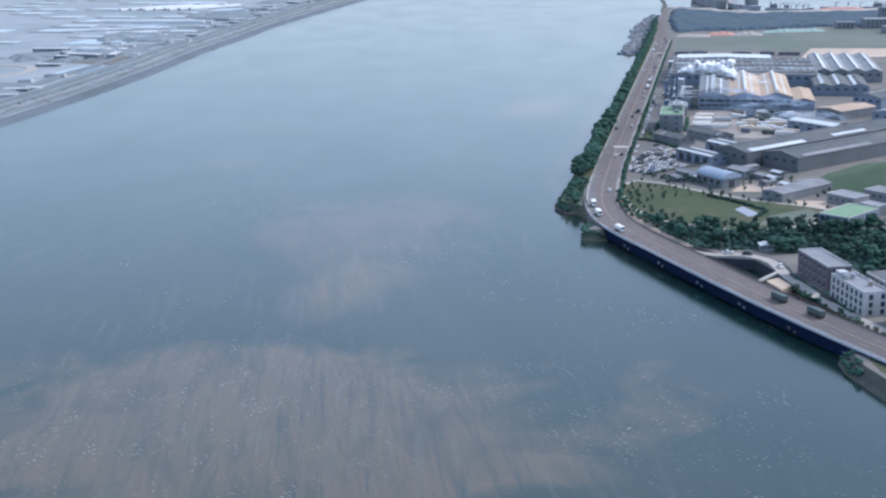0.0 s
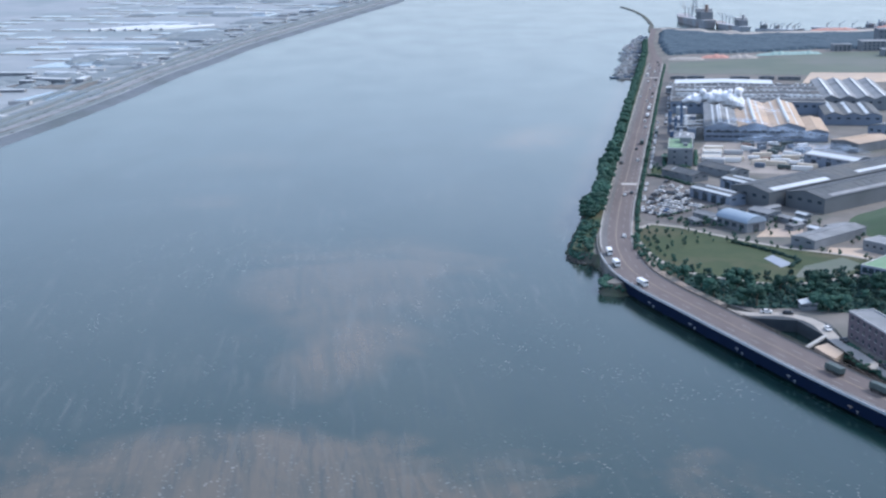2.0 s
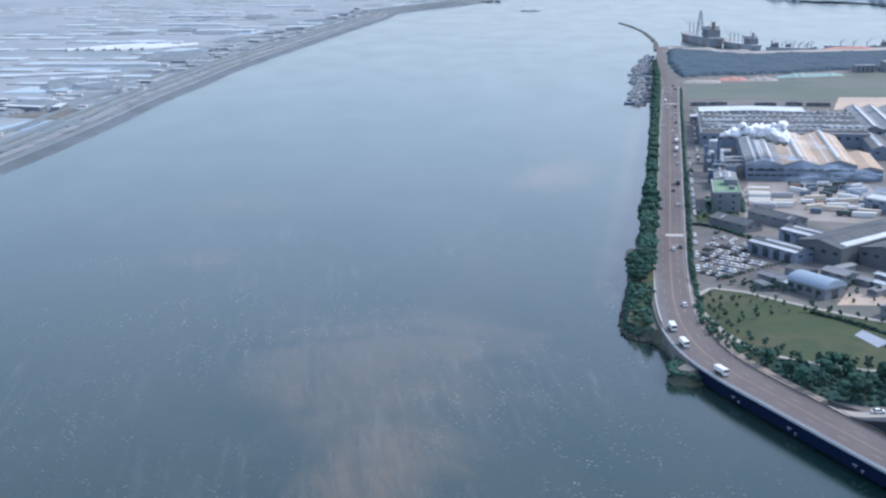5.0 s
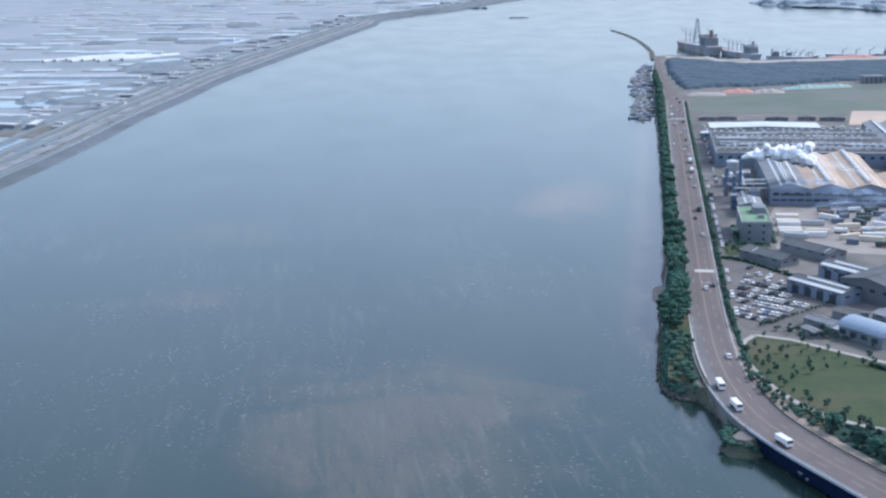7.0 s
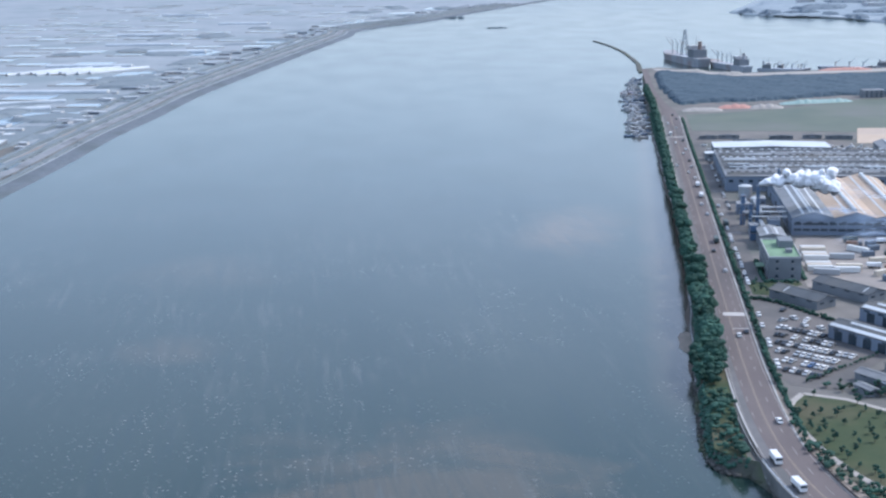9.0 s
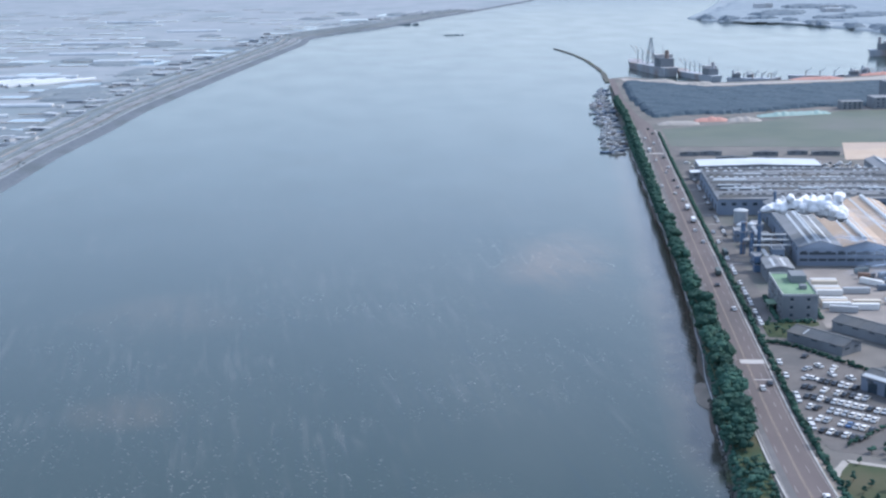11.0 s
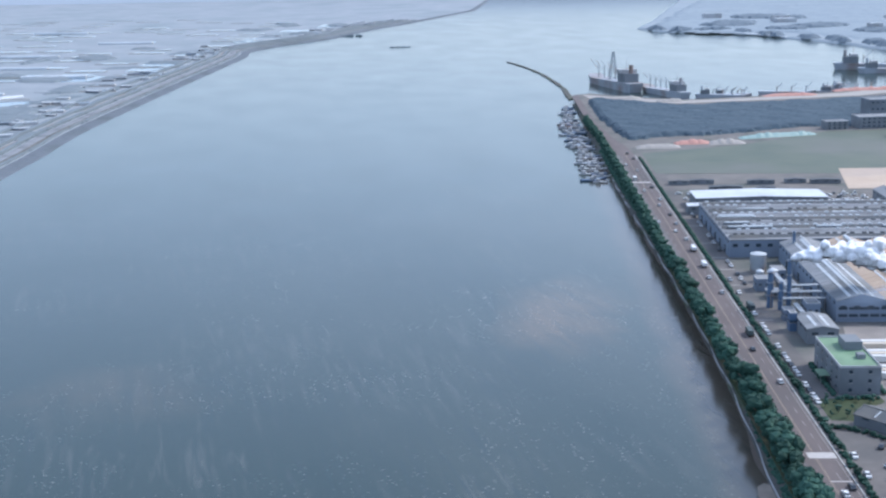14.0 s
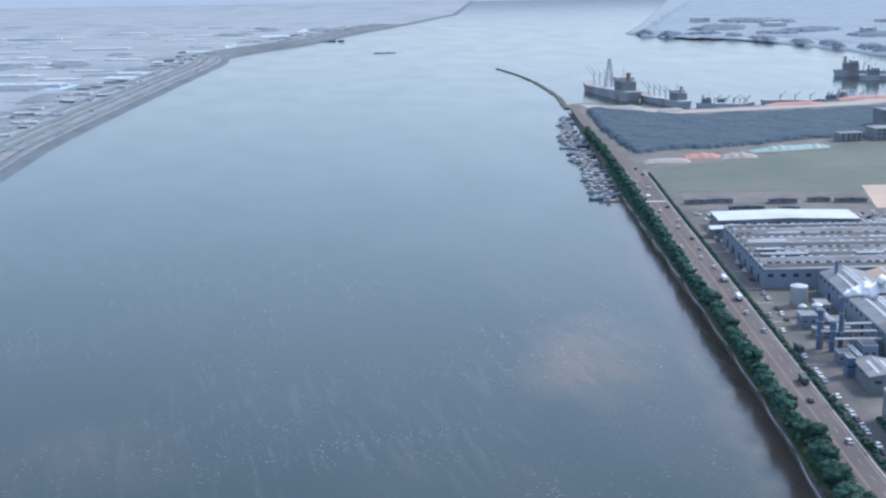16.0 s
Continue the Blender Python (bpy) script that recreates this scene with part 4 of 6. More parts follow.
def shed(x, y, w, l, h, rise, rot, label, wall, roof, strips=(), strip_mat=None, doors=0, bays=1, name="factory_shed", monitors=(), ribs=True):
    """A gabled shed, its ridges along its own y; strips: offsets of pale roof lights; monitors: raised ridge vents."""
    t = thing(name, pose(x, y, TOP, 0, 0, rot), label, "building")
    b = w / bays
    pts = [(-w / 2, -0.3)]
    for k in range(bays):
        x0 = -w / 2 + k * b
        pts += [(x0, h), (x0 + b / 2, h + rise)]
    pts += [(w / 2, h), (w / 2, -0.3)]
    part("wall", profile(bmesh.new(), pts[::-1], -l / 2, l / 2), wall, t)
    sl = math.hypot(b / 2, rise)
    an = math.degrees(math.atan2(rise, b / 2))
    for k in range(bays):
        xc = -w / 2 + (k + 0.5) * b
        rm = roof[k % len(roof)] if isinstance(roof, list) else roof
        for s in (-1, 1):
            pan = part("roof_slope", boxed(-sl / 2, -l / 2 - 0.5, 0.02, sl / 2 + (0.25 if bays == 1 else 0), l / 2 + 0.5, 0.2), rm, t)
            pan.matrix_local = pose(xc + s * b / 4, 0, h + rise / 2, 0, 0, 0 if s > 0 else 180) @ pose(0, 0, 0, 0, an, 0)
            if ribs:
                n_ = max(3, int(l / 6))
                bm_ = bmesh.new()
                for i in range(n_ + 1):
                    yy = -l / 2 + i * l / n_
                    box(bm_, -sl / 2, yy - 0.09, 0.2, sl / 2, yy + 0.09, 0.27)
                tagged(part("roof_seams", bm_, rm, pan), kind="stuff")
        part("ridge_cap", boxed(xc - 0.35, -l / 2 - 0.5, h + rise + 0.02, xc + 0.35, l / 2 + 0.5, h + rise + 0.28), M_ROOF_PALE if monitors else rm, t)
    for o, y0, y1, sw in strips:
        k = min(bays - 1, int((o + w / 2) / b))
        xc = -w / 2 + (k + 0.5) * b
        z = h + rise * (1 - abs(o - xc) / (b / 2))
        sgn = 1 if o > xc else -1
        st = part("roof_light", boxed(-sw / 2, y0, 0.22, sw / 2, y1, 0.34), strip_mat or M_ROOF_PALE, t)
        st.matrix_local = pose(o, 0, z, 0, an * sgn, 0)
    for o, y0, y1 in monitors:
        mon = part("ridge_monitor", profile(bmesh.new(), [(-1.0, 0), (-1.0, 1.1), (0, 1.6), (1.0, 1.1), (1.0, 0)][::-1], y0, y1), M_ROOF_PALE, t)
        mon.location = (o, 0, h + rise)
    for i in range(doors):
        u = ((i + 0.5) / doors - 0.5) * l * 0.9
        dr = part("rolling_door", boxed(-w / 2 - 0.1, u - 1.9, 0, -w / 2 + 0.05, u + 1.9, min(4.2, h * 0.75)), M_GLASS, t)
    for i in range(int(l / 7)):
        u = (i + 0.5) / int(l / 7) * l - l / 2
        part("high_window", boxed(-w / 2 - 0.08, u - 1.4, h * 0.78, -w / 2 + 0.02, u + 1.4, h * 0.9), M_GLASS, t)
    nb = max(2, int(w / 6))
    for i in range(nb):
        u = (i + 0.5) / nb * w - w / 2
        part("end_window", boxed(u - 1.3, -l / 2 - 0.08, h * 0.6, u + 1.3, -l / 2 + 0.02, h * 0.78), M_GLASS, t)
    return t


# office with the green roof
off = block(-29, 869, 15, 38, 10.5, 0, "three-storey grey office block with a pale green roof", M_WALL_GREY, M_ROOF_GREEN, 3, 0.8, "s", (1.3, 1.4), 5.5)
windows(off, "w", 15, 38, 1.9, 3, 5, (1.3, 1.3), 3.5)
part("stair_tower", boxed(-0.5, 2, 10.6, 6.2, 12, 14.0, bevel=0.1), M_WALL_GREY, off)
part("plant_room", boxed(1.5, -9, 10.6, 4.5, -5.5, 12.4, bevel=0.1), M_WALL_GREY, off)
part("canopy", boxed(-11.5, -6, 3.0, -7.6, 2, 3.3), M_ROOF_GREEN, off, "pale green entrance canopy")
for y_ in (-6, 2):
    part("canopy_post", cyl(bmesh.new(), -11, y_ + (0.5 if y_ < 0 else -0.5), 0, 3, 0.12), M_CONC, off)
# dark low sheds beside the vehicle park, and the pale-lit sheds
shed(-26, 813, 12, 27, 4.0, 1.8, 41, "low shed with a dark sheet roof", M_WALL_GREY, M_ROOF_DARK, [(-3, 6, 6.6, 4)])
shed(-4, 826, 12, 31, 4.2, 1.8, 41, "low shed with a dark sheet roof", M_WALL_GREY, M_ROOF_DARK, [(-3, -12, -11.4, 4)])
shed(-8, 753, 13, 31, 5.2, 1.6, 41, "blue-grey workshop with pale strips on its roof", M_WALL_BLUE, M_ROOF_DARK, [(-5.2, -15.4, 15.4, 2.2), (-0.8, -14, 9, 1.4)], doors=4)
shed(10, 777, 13, 35, 5.6, 1.6, 41, "blue-grey workshop with pale strips on its roof", M_WALL_BLUE, M_ROOF_DARK, [(-5.0, -17, 17, 2.4), (-0.8, -12, 13, 1.4)], doors=4)
hall = thing("barrel_hall", pose(1.5, 690, TOP, 0, 0, 41) @ Matrix.Scale(1.16, 4), "small hall with a pale blue barrel roof", "building")
part("wall", boxed(-5.2, -9, -0.3, 5.2, 9, 4.2), M_WALL_GREY, hall)
arc = [(5.6 * math.cos(k * math.pi / 10), 4.2 + 2.6 * math.sin(k * math.pi / 10)) for k in range(11)]
part("vault", profile(bmesh.new(), arc, -9.4, 9.4), M_ROOF_BLUE, hall, "pale blue curved roof")
for k in range(4):
    part("window", boxed(-5.28, -7.2 + k * 4.4, 1.6, -5.15, -4.6 + k * 4.4, 3.2), M_GLASS, hall)
part("door", boxed(-1.6, -9.1, 0, 1.6, -8.95, 3.4), M_GLASS, hall)
for k in range(9):
    rib = [(5.68 * math.cos(i * math.pi / 10), 4.2 + 2.68 * math.sin(i * math.pi / 10)) for i in range(11)]
    part("roof_rib", profile(bmesh.new(), rib, -9.3 + k * 2.3, -9.1 + k * 2.3), M_ROOF_BLUE, hall)
shed(-14, 706, 7, 15, 3.0, 1.0, 41, "flat grey store shed beside the yard", M_WALL_GREY, M_ROOF_GREY, name="store")
shed(-2, 718, 8, 12, 3.2, 1.0, 41, "flat grey store shed beside the yard", M_WALL_GREY, M_ROOF_DARK, name="store")
shed(14, 712, 9, 14, 4.0, 1.0, 41, "flat grey store shed beside the yard", M_WALL_GREY, M_ROOF_GREY, name="store")
# huts, small trees and cars between the halls and the lawn
for x_, y_, w_, l_, an in ((24, 706, 5, 9, 41), (33, 714, 4, 7, 41), (18, 728, 5, 10, -45), (30, 700, 4, 6, 41), (-20, 695, 4, 8, 30), (-10, 699, 5, 7, 41), (27, 690, 5, 8, -45), (45, 690, 4, 9, -45), (36, 684, 4, 6, 41)):
    shed(x_, y_, w_, l_, 2.5, 0.5, an, "small hut with a pale sheet roof", M_WALL_GREY, M_ROOF_PALE if l_ < 8 else M_ROOF_GREY, name="hut", ribs=False)
for q in scatter([(-28, 702), (-12, 690), (8, 674), (34, 664), (52, 660), (60, 680), (36, 706), (16, 722), (2, 708)], 4.6, 500):
    plant(small, *q, TOP - 0.1, 0.95, "trees behind the park")
# long dark halls
shed(58, 796, 26, 146, 8.5, 2.4, -43.5, "very long dark-roofed hall with pale roof lights", M_WALL_DARK, M_ROOF_DARK, [(10.0, -68, -22, 4.0), (9.0, 4, 34, 3.0)], doors=5, name="long_hall")
shed(77, 777, 25, 122, 8.0, 2.4, -43.5, "very long dark-roofed hall with a dull roof light", M_WALL_DARK, M_ROOF_DARK, [(10.0, -54, 4, 3.0)], M_ROOF_GREY, 5, name="long_hall")
shed(41, 669, 13, 40, 4.2, 0.9, -41, "flat long dark grey store", M_WALL_GREY, M_ROOF_GREY, doors=3, name="store")
# main factory: a grey bay and two tan bays with ridge monitors
shed(19.5, 1003, 66, 116, 9.5, 3.2, 0, "large factory with grey and rusty tan gabled roofs", M_WALL_BLUE, [M_ROOF_GREY, M_ROOF_TAN, M_ROOF_TAN],
     [(-27, -57, 52, 1.3), (-23.4, -57, 52, 1.3), (-17, -57, 40, 1.2), (-4, -57, 57, 0.9), (5, -57, 57, 0.9), (16, -57, 57, 0.9), (28, -57, 57, 0.9)], doors=4, bays=3, name="factory",
     monitors=((0, -55, 55), (22, -55, 55)))
for z_ in (TOP + 3.0, TOP + 6.2):
    for k in range(14):
        x_ = -10.5 + k * 4.6
        t = bpy.data.objects["factory"]
        part("window_band", boxed(x_ - 19.5 - 1.9, -58.12, z_ - TOP - 0.6, x_ - 19.5 + 1.9, -57.95, z_ - TOP + 0.6), M_GLASS, t)
shed(60, 975, 15, 60, 7, 1.6, 0, "side aisle of the factory with a tan roof", M_WALL_BLUE, M_ROOF_TAN, name="factory_aisle")
# wide flat-ridged hall with many roof vents
mega = shed(20, 1120, 116, 104, 9.4, 0.5, 0, "very wide low factory hall with rows of roof vents", M_WALL_BLUE, M_ROOF_GREY, name="wide_hall", doors=6, ribs=False)
for r in range(9):
    yy = -46 + r * 11.2
    part("roof_ridge", profile(bmesh.new(), [(-2.4, 0), (0, 1.3), (2.4, 0)], -57, 57), M_ROOF_GREY if r % 2 else M_ROOF_DARK, mega).matrix_local = pose(0, yy, 9.85, 0, 0, 90)
    vent = None
    for c in range(23):
        if rnd.random() < 0.8:
            if vent is None:
                vent = part("roof_vent", boxed(-1.1, -0.8, 0, 1.1, 0.8, 1.3, bevel=0.15), M_ROOF_PALE if r % 3 else M_ROOF_DARK, mega)
                o = vent
            else:
                o = vent.copy()
                scene.collection.objects.link(o)
            o.location = (-54 + c * 4.9 + rnd.uniform(-0.8, 0.8), yy + 4.2, 9.8)
for x0, x1, yy in ((-54, -34, 6), (-54, -36, 2), (-54, -40, -14), (-6, 8, -25), (-54, -30, -25), (30, 57, -25), (-40, -22, 24), (12, 26, 12)):
    part("pale_roof_strip", boxed(x0, yy - 0.8, 10.6, x1, yy + 0.8, 11.3), M_ROOF_PALE, mega)
# white warehouse and its annexes
shed(5, 1209, 82, 26, 7.2, 1.0, 0, "long white-roofed warehouse beside the hall", M_WALL_GREY, M_ROOF_PALE, name="warehouse", ribs=False)
shed(-29, 1186, 28, 9, 5.2, 0.6, 0, "low white-roofed annex beside the hall", M_WALL_GREY, M_ROOF_PALE, name="annex", ribs=False)
shed(104, 1155, 52, 116, 8.5, 2.4, 0, "multi-bay hall with pale sloping roof lights", M_WALL_GREY, M_ROOF_GREY, [(-19, -56, 50, 3), (-6, -56, 50, 3), (7, -56, 50, 3), (20, -56, 50, 3)], bays=4, name="bay_hall", ribs=False)
shed(92, 1050, 40, 60, 7.0, 2.0, 0, "hall with pale stripes on a dark roof", M_WALL_BLUE, M_ROOF_DARK, [(-14, -28, 28, 2.4), (-2, -28, 28, 2.4), (10, -28, 28, 2.4)], bays=3, name="bay_hall", ribs=False)
shed(65, 856, 20, 36, 6.6, 1.8, 47, "blue-grey workshop with a pale roof", M_WALL_BLUE, M_ROOF_GREY, [(-6, -18, 18, 6)], doors=3)
shed(87, 925, 22, 36, 5.8, 1.4, -45, "small store with a tan roof", M_WALL_GREY, M_ROOF_TAN, name="store")
shed(126, 905, 22, 50, 8, 2.2, -43, "blue-grey workshop with a pale roof", M_WALL_BLUE, M_ROOF_PALE)
shed(128, 985, 24, 70, 8, 2.2, -43, "dark roofed workshop with pale strip", M_WALL_BLUE, M_ROOF_DARK, [(-6, -30, 20, 3)])
shed(150, 850, 26, 90, 9, 2.4, -43, "dark roofed long workshop", M_WALL_DARK, M_ROOF_DARK, [(-8, -30, 20, 3)], name="long_hall")
# park-side pavilion, brick and white buildings near the bridge
pav = block(60, 601, 15, 27, 8.0, -35, "two-storey glazed building with a flat pale green roof", M_WALL_BLUE, M_ROOF_GREEN, 2, 0.4, "sw", (2.2, 2.4), 2.8, "pavilion")
block(42.5, 511, 9.5, 27, 9.5, 21, "dull purple brick building with a grey roof", M_WALL_PURPLE, M_ROOF_GREY, 3, 0.6, "sw", (1.2, 1.3), 4.2, "brick_building")
wb = block(53, 480, 10, 26, 8.6, 22, "white three-storey building with rooftop tanks", M_WALL_WHITE, M_ROOF_GREY, 3, 0.8, "sw", (1.6, 1.9), 3.4, "white_building")
for x_, y_ in ((-2.5, 6), (0.5, 6.5), (2, -4), (-2, 10)):
    part("water_tank", cyl(bmesh.new(), x_, y_, 8.7, 10.6, 0.9), M_STEEL, wb)
part("roof_cabin", boxed(-4.4, 7, 8.7, -0.8, 11, 11.2, bevel=0.08), M_WALL_WHITE, wb)
block(67, 458, 9, 13, 5.5, 22, "low house with a dark flat roof", M_WALL_WHITE, M_ROOF_DARK, 2, 0.5, "sw", (1.3, 1.3), 3.2, "house")
block(79, 470, 12, 16, 9, 22, "white house with a grey roof", M_WALL_WHITE, M_ROOF_GREY, 3, 0.5, "sw", (1.3, 1.3), 3.2, "house")
block(66, 500, 12, 14, 6, 22, "grey house among trees", M_WALL_GREY, M_ROOF_DARK, 2, 0.5, "sw", (1.3, 1.3), 3.2, "house")
for x_, y_, w_, d_ in ((64, 650, 16, 12), (84, 660, 20, 12), (74, 630, 10, 8), (92, 620, 18, 14)):
    block(x_, y_, w_, d_, 5, -43, "low grey service building", M_WALL_GREY, M_ROOF_GREY, 1, 0.4, "sw", (1.5, 1.2), 4, "service_building")

# ---- plant with stacks, tanks and pipes ----
PLANT = [(-37, 970, 17.0, 1.35, "thick blue steel stack"), (-33, 966, 13.0, 1.1, "short blue steel stack"), (-29.3, 967, 23.0, 1.0, "tall blue steel stack that gives off white steam"), (-8, 1052, 17.5, 0.8, "grey stack beside the hall wall")]
for x_, y_, h_, r_, lab in PLANT:
    t = thing("smokestack", pose(x_, y_, TOP), lab, "smokestack")
    part("shaft", cyl(bmesh.new(), 0, 0, -0.3, h_, r_ * 1.1, r_ * 0.9, 20), M_STACK, t)
    for z_ in (h_ * 0.35, h_ * 0.7, h_ - 0.3):
        part("ring", cyl(bmesh.new(), 0, 0, z_ - 0.15, z_ + 0.15, r_ * 1.3, None, 20), M_STEEL, t)
    part("ladder", boxed(r_ * 1.05, -0.25, 0, r_ * 1.05 + 0.1, 0.25, h_), M_STEEL, t)
for x_, y_, r_, h_ in ((-29.3, 1036, 4.0, 9.6), (-26, 1016, 2.4, 6), (-32, 1018, 2.0, 5)):
    t = thing("storage_tank", pose(x_, y_, TOP), "round grey steel storage tank with a pale lid", "tank")
    part("shell", cyl(bmesh.new(), 0, 0, -0.2, h_, r_, None, 28), M_STEEL, t)
    part("lid", cyl(bmesh.new(), 0, 0, h_, h_ + 0.7, r_ * 1.03, r_ * 0.5, 28), M_ROOF_PALE, t)
    part("ladder", boxed(r_, -0.3, 0, r_ + 0.12, 0.3, h_), M_STEEL, t)
for (x0, y0), (x1, y1), z_ in (((-37, 968), (-14, 968), 8), ((-33, 962), (-14, 962), 6.5), ((-29, 975), (-14, 976), 9), ((-26, 1012), (-26, 975), 5.5), ((-35, 985), (-20, 985), 4.5), ((-29, 955), (-29, 940), 6)):
    t = thing("pipe_rack", pose(0, 0, TOP), "pale steel pipes on a rack", "pipes")
    for o in (-0.7, 0, 0.7):
        d = Vector((x1 - x0, y1 - y0)).normalized()
        part("pipe", tube(bmesh.new(), (x0 - d.y * o, y0 + d.x * o, z_), (x1 - d.y * o, y1 + d.x * o, z_), 0.3), M_ROOF_PALE if o else M_STEEL, t)
    k = max(2, int(math.dist((x0, y0), (x1, y1)) / 6))
    for i in range(k + 1):
        f = i / k
        part("support", boxed(x0 + (x1 - x0) * f - 0.2, y0 + (y1 - y0) * f - 0.2, -0.2, x0 + (x1 - x0) * f + 0.2, y0 + (y1 - y0) * f + 0.2, z_ - 0.3), M_STEEL, t)
shed(-27, 924, 13, 22, 6.5, 1.2, 0, "grey process building with two pale roof lights", M_WALL_GREY, M_ROOF_GREY, [(-2.5, -9, 6, 1.2), (2.5, -9, 6, 1.2)], name="process_building")
for x_, y_, w_, d_, h_, mt in ((-34, 1002, 7, 8, 6, M_WALL_BLUE), (-23, 1000, 8, 9, 4, M_WALL_GREY), (-30, 988, 10, 6, 3.4, M_WALL_GREY), (-22, 955, 6, 10, 7, M_WALL_BLUE), (-33, 950, 5, 6, 5, M_WALL_BLUE), (-35, 934, 3, 5, 8, M_STACK), (-22, 1024, 6, 10, 5, M_WALL_BLUE)):
    block(x_, y_, w_, d_, h_, 0, "small process building on the plant yard", mt, M_ROOF_GREY, 1, 0.3, "sw", (1.2, 1.0), 2.5, "plant_building")

# ---- steam ----
def plume(name, count, start, end, sag, widths, radii, material, label):
    """Overlapping soft billows along a drifting line."""
    bm = bmesh.new()
    for k in range(count):
        f = (k / (count - 1)) ** 0.85
        w_ = widths[0] + widths[1] * f ** 0.8
        c = Vector(start).lerp(Vector(end), f) + Vector((rnd.gauss(0, 0.35) * w_, rnd.gauss(0, 0.4) * w_, sag * math.sin(f * 3) + rnd.gauss(0, 0.34) * w_))
        q = bmesh.ops.create_icosphere(bm, subdivisions=2, radius=1)["verts"]
        r = (radii[0] + radii[1] * f ** 0.6) * rnd.uniform(0.5, 1.3)
        sd = Vector((k * 7.3, 0, 0))
        for v in q:
            d = v.co.normalized()
            v.co = c + d * r * (1 + 0.3 * noise.noise(d * 1.8 + sd) + 0.25 * noise.noise(d * 4.5 + sd))
    for f in bm.faces:
        f.smooth = True
    cloud = tagged(part(name, bm, material), label, "steam", kind="stuff")
    merge = cloud.modifiers.new("merge", "REMESH")
    merge.mode, merge.voxel_size, merge.use_smooth_shade = "VOXEL", 0.36, True
    soft = cloud.modifiers.new("soft", "SMOOTH")
    soft.factor, soft.iterations = 0.5, 2


plume("steam_plume", 190, (-28.6, 967, 28.6), (10, 960, 29), 2.6, (1.0, 5.4), (1.1, 1.7), M_SMOKE, "billowing white steam drifting from the tall stack")


def smoke_veil(x, y, z, rx, ry, rz, turn, material, label):
    """One thin billow: an uneven dome of smoke, fading to its rim."""
    bm = bmesh.new()
    bmesh.ops.create_grid(bm, x_segments=28, y_segments=28, size=1)
    sd = Vector((x * 0.37, y * 0.21, z))
    for v in bm.verts:
        r_ = v.co.length
        v.co.z = 0.5 * (1 - r_ * r_) + 0.35 * noise.noise(v.co * 2.2 + sd)
    for f in bm.faces:
        f.smooth = True
    ob = part("smoke_billow", bm, material)
    ob.matrix_world = pose(x, y, z, 0, 0, turn) @ Matrix.Diagonal((rx, ry, rz, 1))
    tagged(ob, label, "smoke", kind="stuff")


for x_, y_, z_, rx, ry, rz, an in ((10, 944, 14, 26, 13, 12, 10), (32, 930, 12, 30, 14, 11, -15), (22, 915, 9, 24, 15, 9, 25), (52, 915, 11, 26, 14, 10, -30), (48, 880, 9, 22, 20, 9, 40), (66, 872, 10, 24, 18, 9, -20)):
    smoke_veil(x_, y_, z_, rx, ry, rz, an, M_BLUE_SMOKE, "thin blue smoke drifting over the factory yard")
for x_, y_, z_, rx, ry, rz, an in ((6, 958, 29, 17, 9, 6, -5), (16, 955, 26, 18, 10, 7, -10), (28, 952, 22, 20, 12, 7, -20)):
    smoke_veil(x_, y_, z_, rx, ry, rz, an, M_WHITE_VEIL, "thin torn white steam sinking over the roofs")


# ---- vehicles ----
PAINTS = [paint("car_white", (0.80, 0.80, 0.79)), paint("car_white_two", (0.72, 0.73, 0.74)), paint("car_silver", (0.50, 0.52, 0.54), 0.3, 0.4), paint("car_dark", (0.05, 0.055, 0.065)), paint("car_red", (0.35, 0.05, 0.04)), paint("car_blue", (0.10, 0.18, 0.34))]
M_BOX = paint("truck_box", (0.78, 0.79, 0.80), 0.5)
M_DARKBOX = paint("dark_truck", (0.07, 0.10, 0.10), 0.6)
M_ORANGE = paint("rusty_truck", (0.22, 0.13, 0.09), 0.6)


def wheels(t, xs, r, track):
    for x_ in xs:
        for s in (-1, 1):
            w_ = part("wheel", cyl(bmesh.new(), 0, 0, -0.14, 0.14, r, None, 12), M_BLACK, t)
            w_.matrix_local = pose(s * track, x_, r, 0, 90, 0)


def car(material, label):
    t = thing("car", pose(0, 0, -500), label, "car")
    part("body", profile(bmesh.new(), [(-2.2, 0.3), (-2.25, 0.75), (-2.1, 0.95), (-1.0, 1.0), (2.1, 0.98), (2.2, 0.7), (2.15, 0.3)], -0.88, 0.88), material, t).matrix_local = pose(0, 0, 0, 0, 0, 90)
    part("cabin_glass", profile(bmesh.new(), [(-1.25, 0.97), (-0.6, 1.38), (1.1, 1.40), (1.8, 0.97)], -0.78, 0.78), M_GLASS, t).matrix_local = pose(0, 0, 0, 0, 0, 90)
    part("roof", boxed(-0.72, -0.55, 1.38, 0.72, 1.05, 1.47, bevel=0.04), material, t)
    wheels(t, (-1.35, 1.35), 0.33, 0.8)
    return t


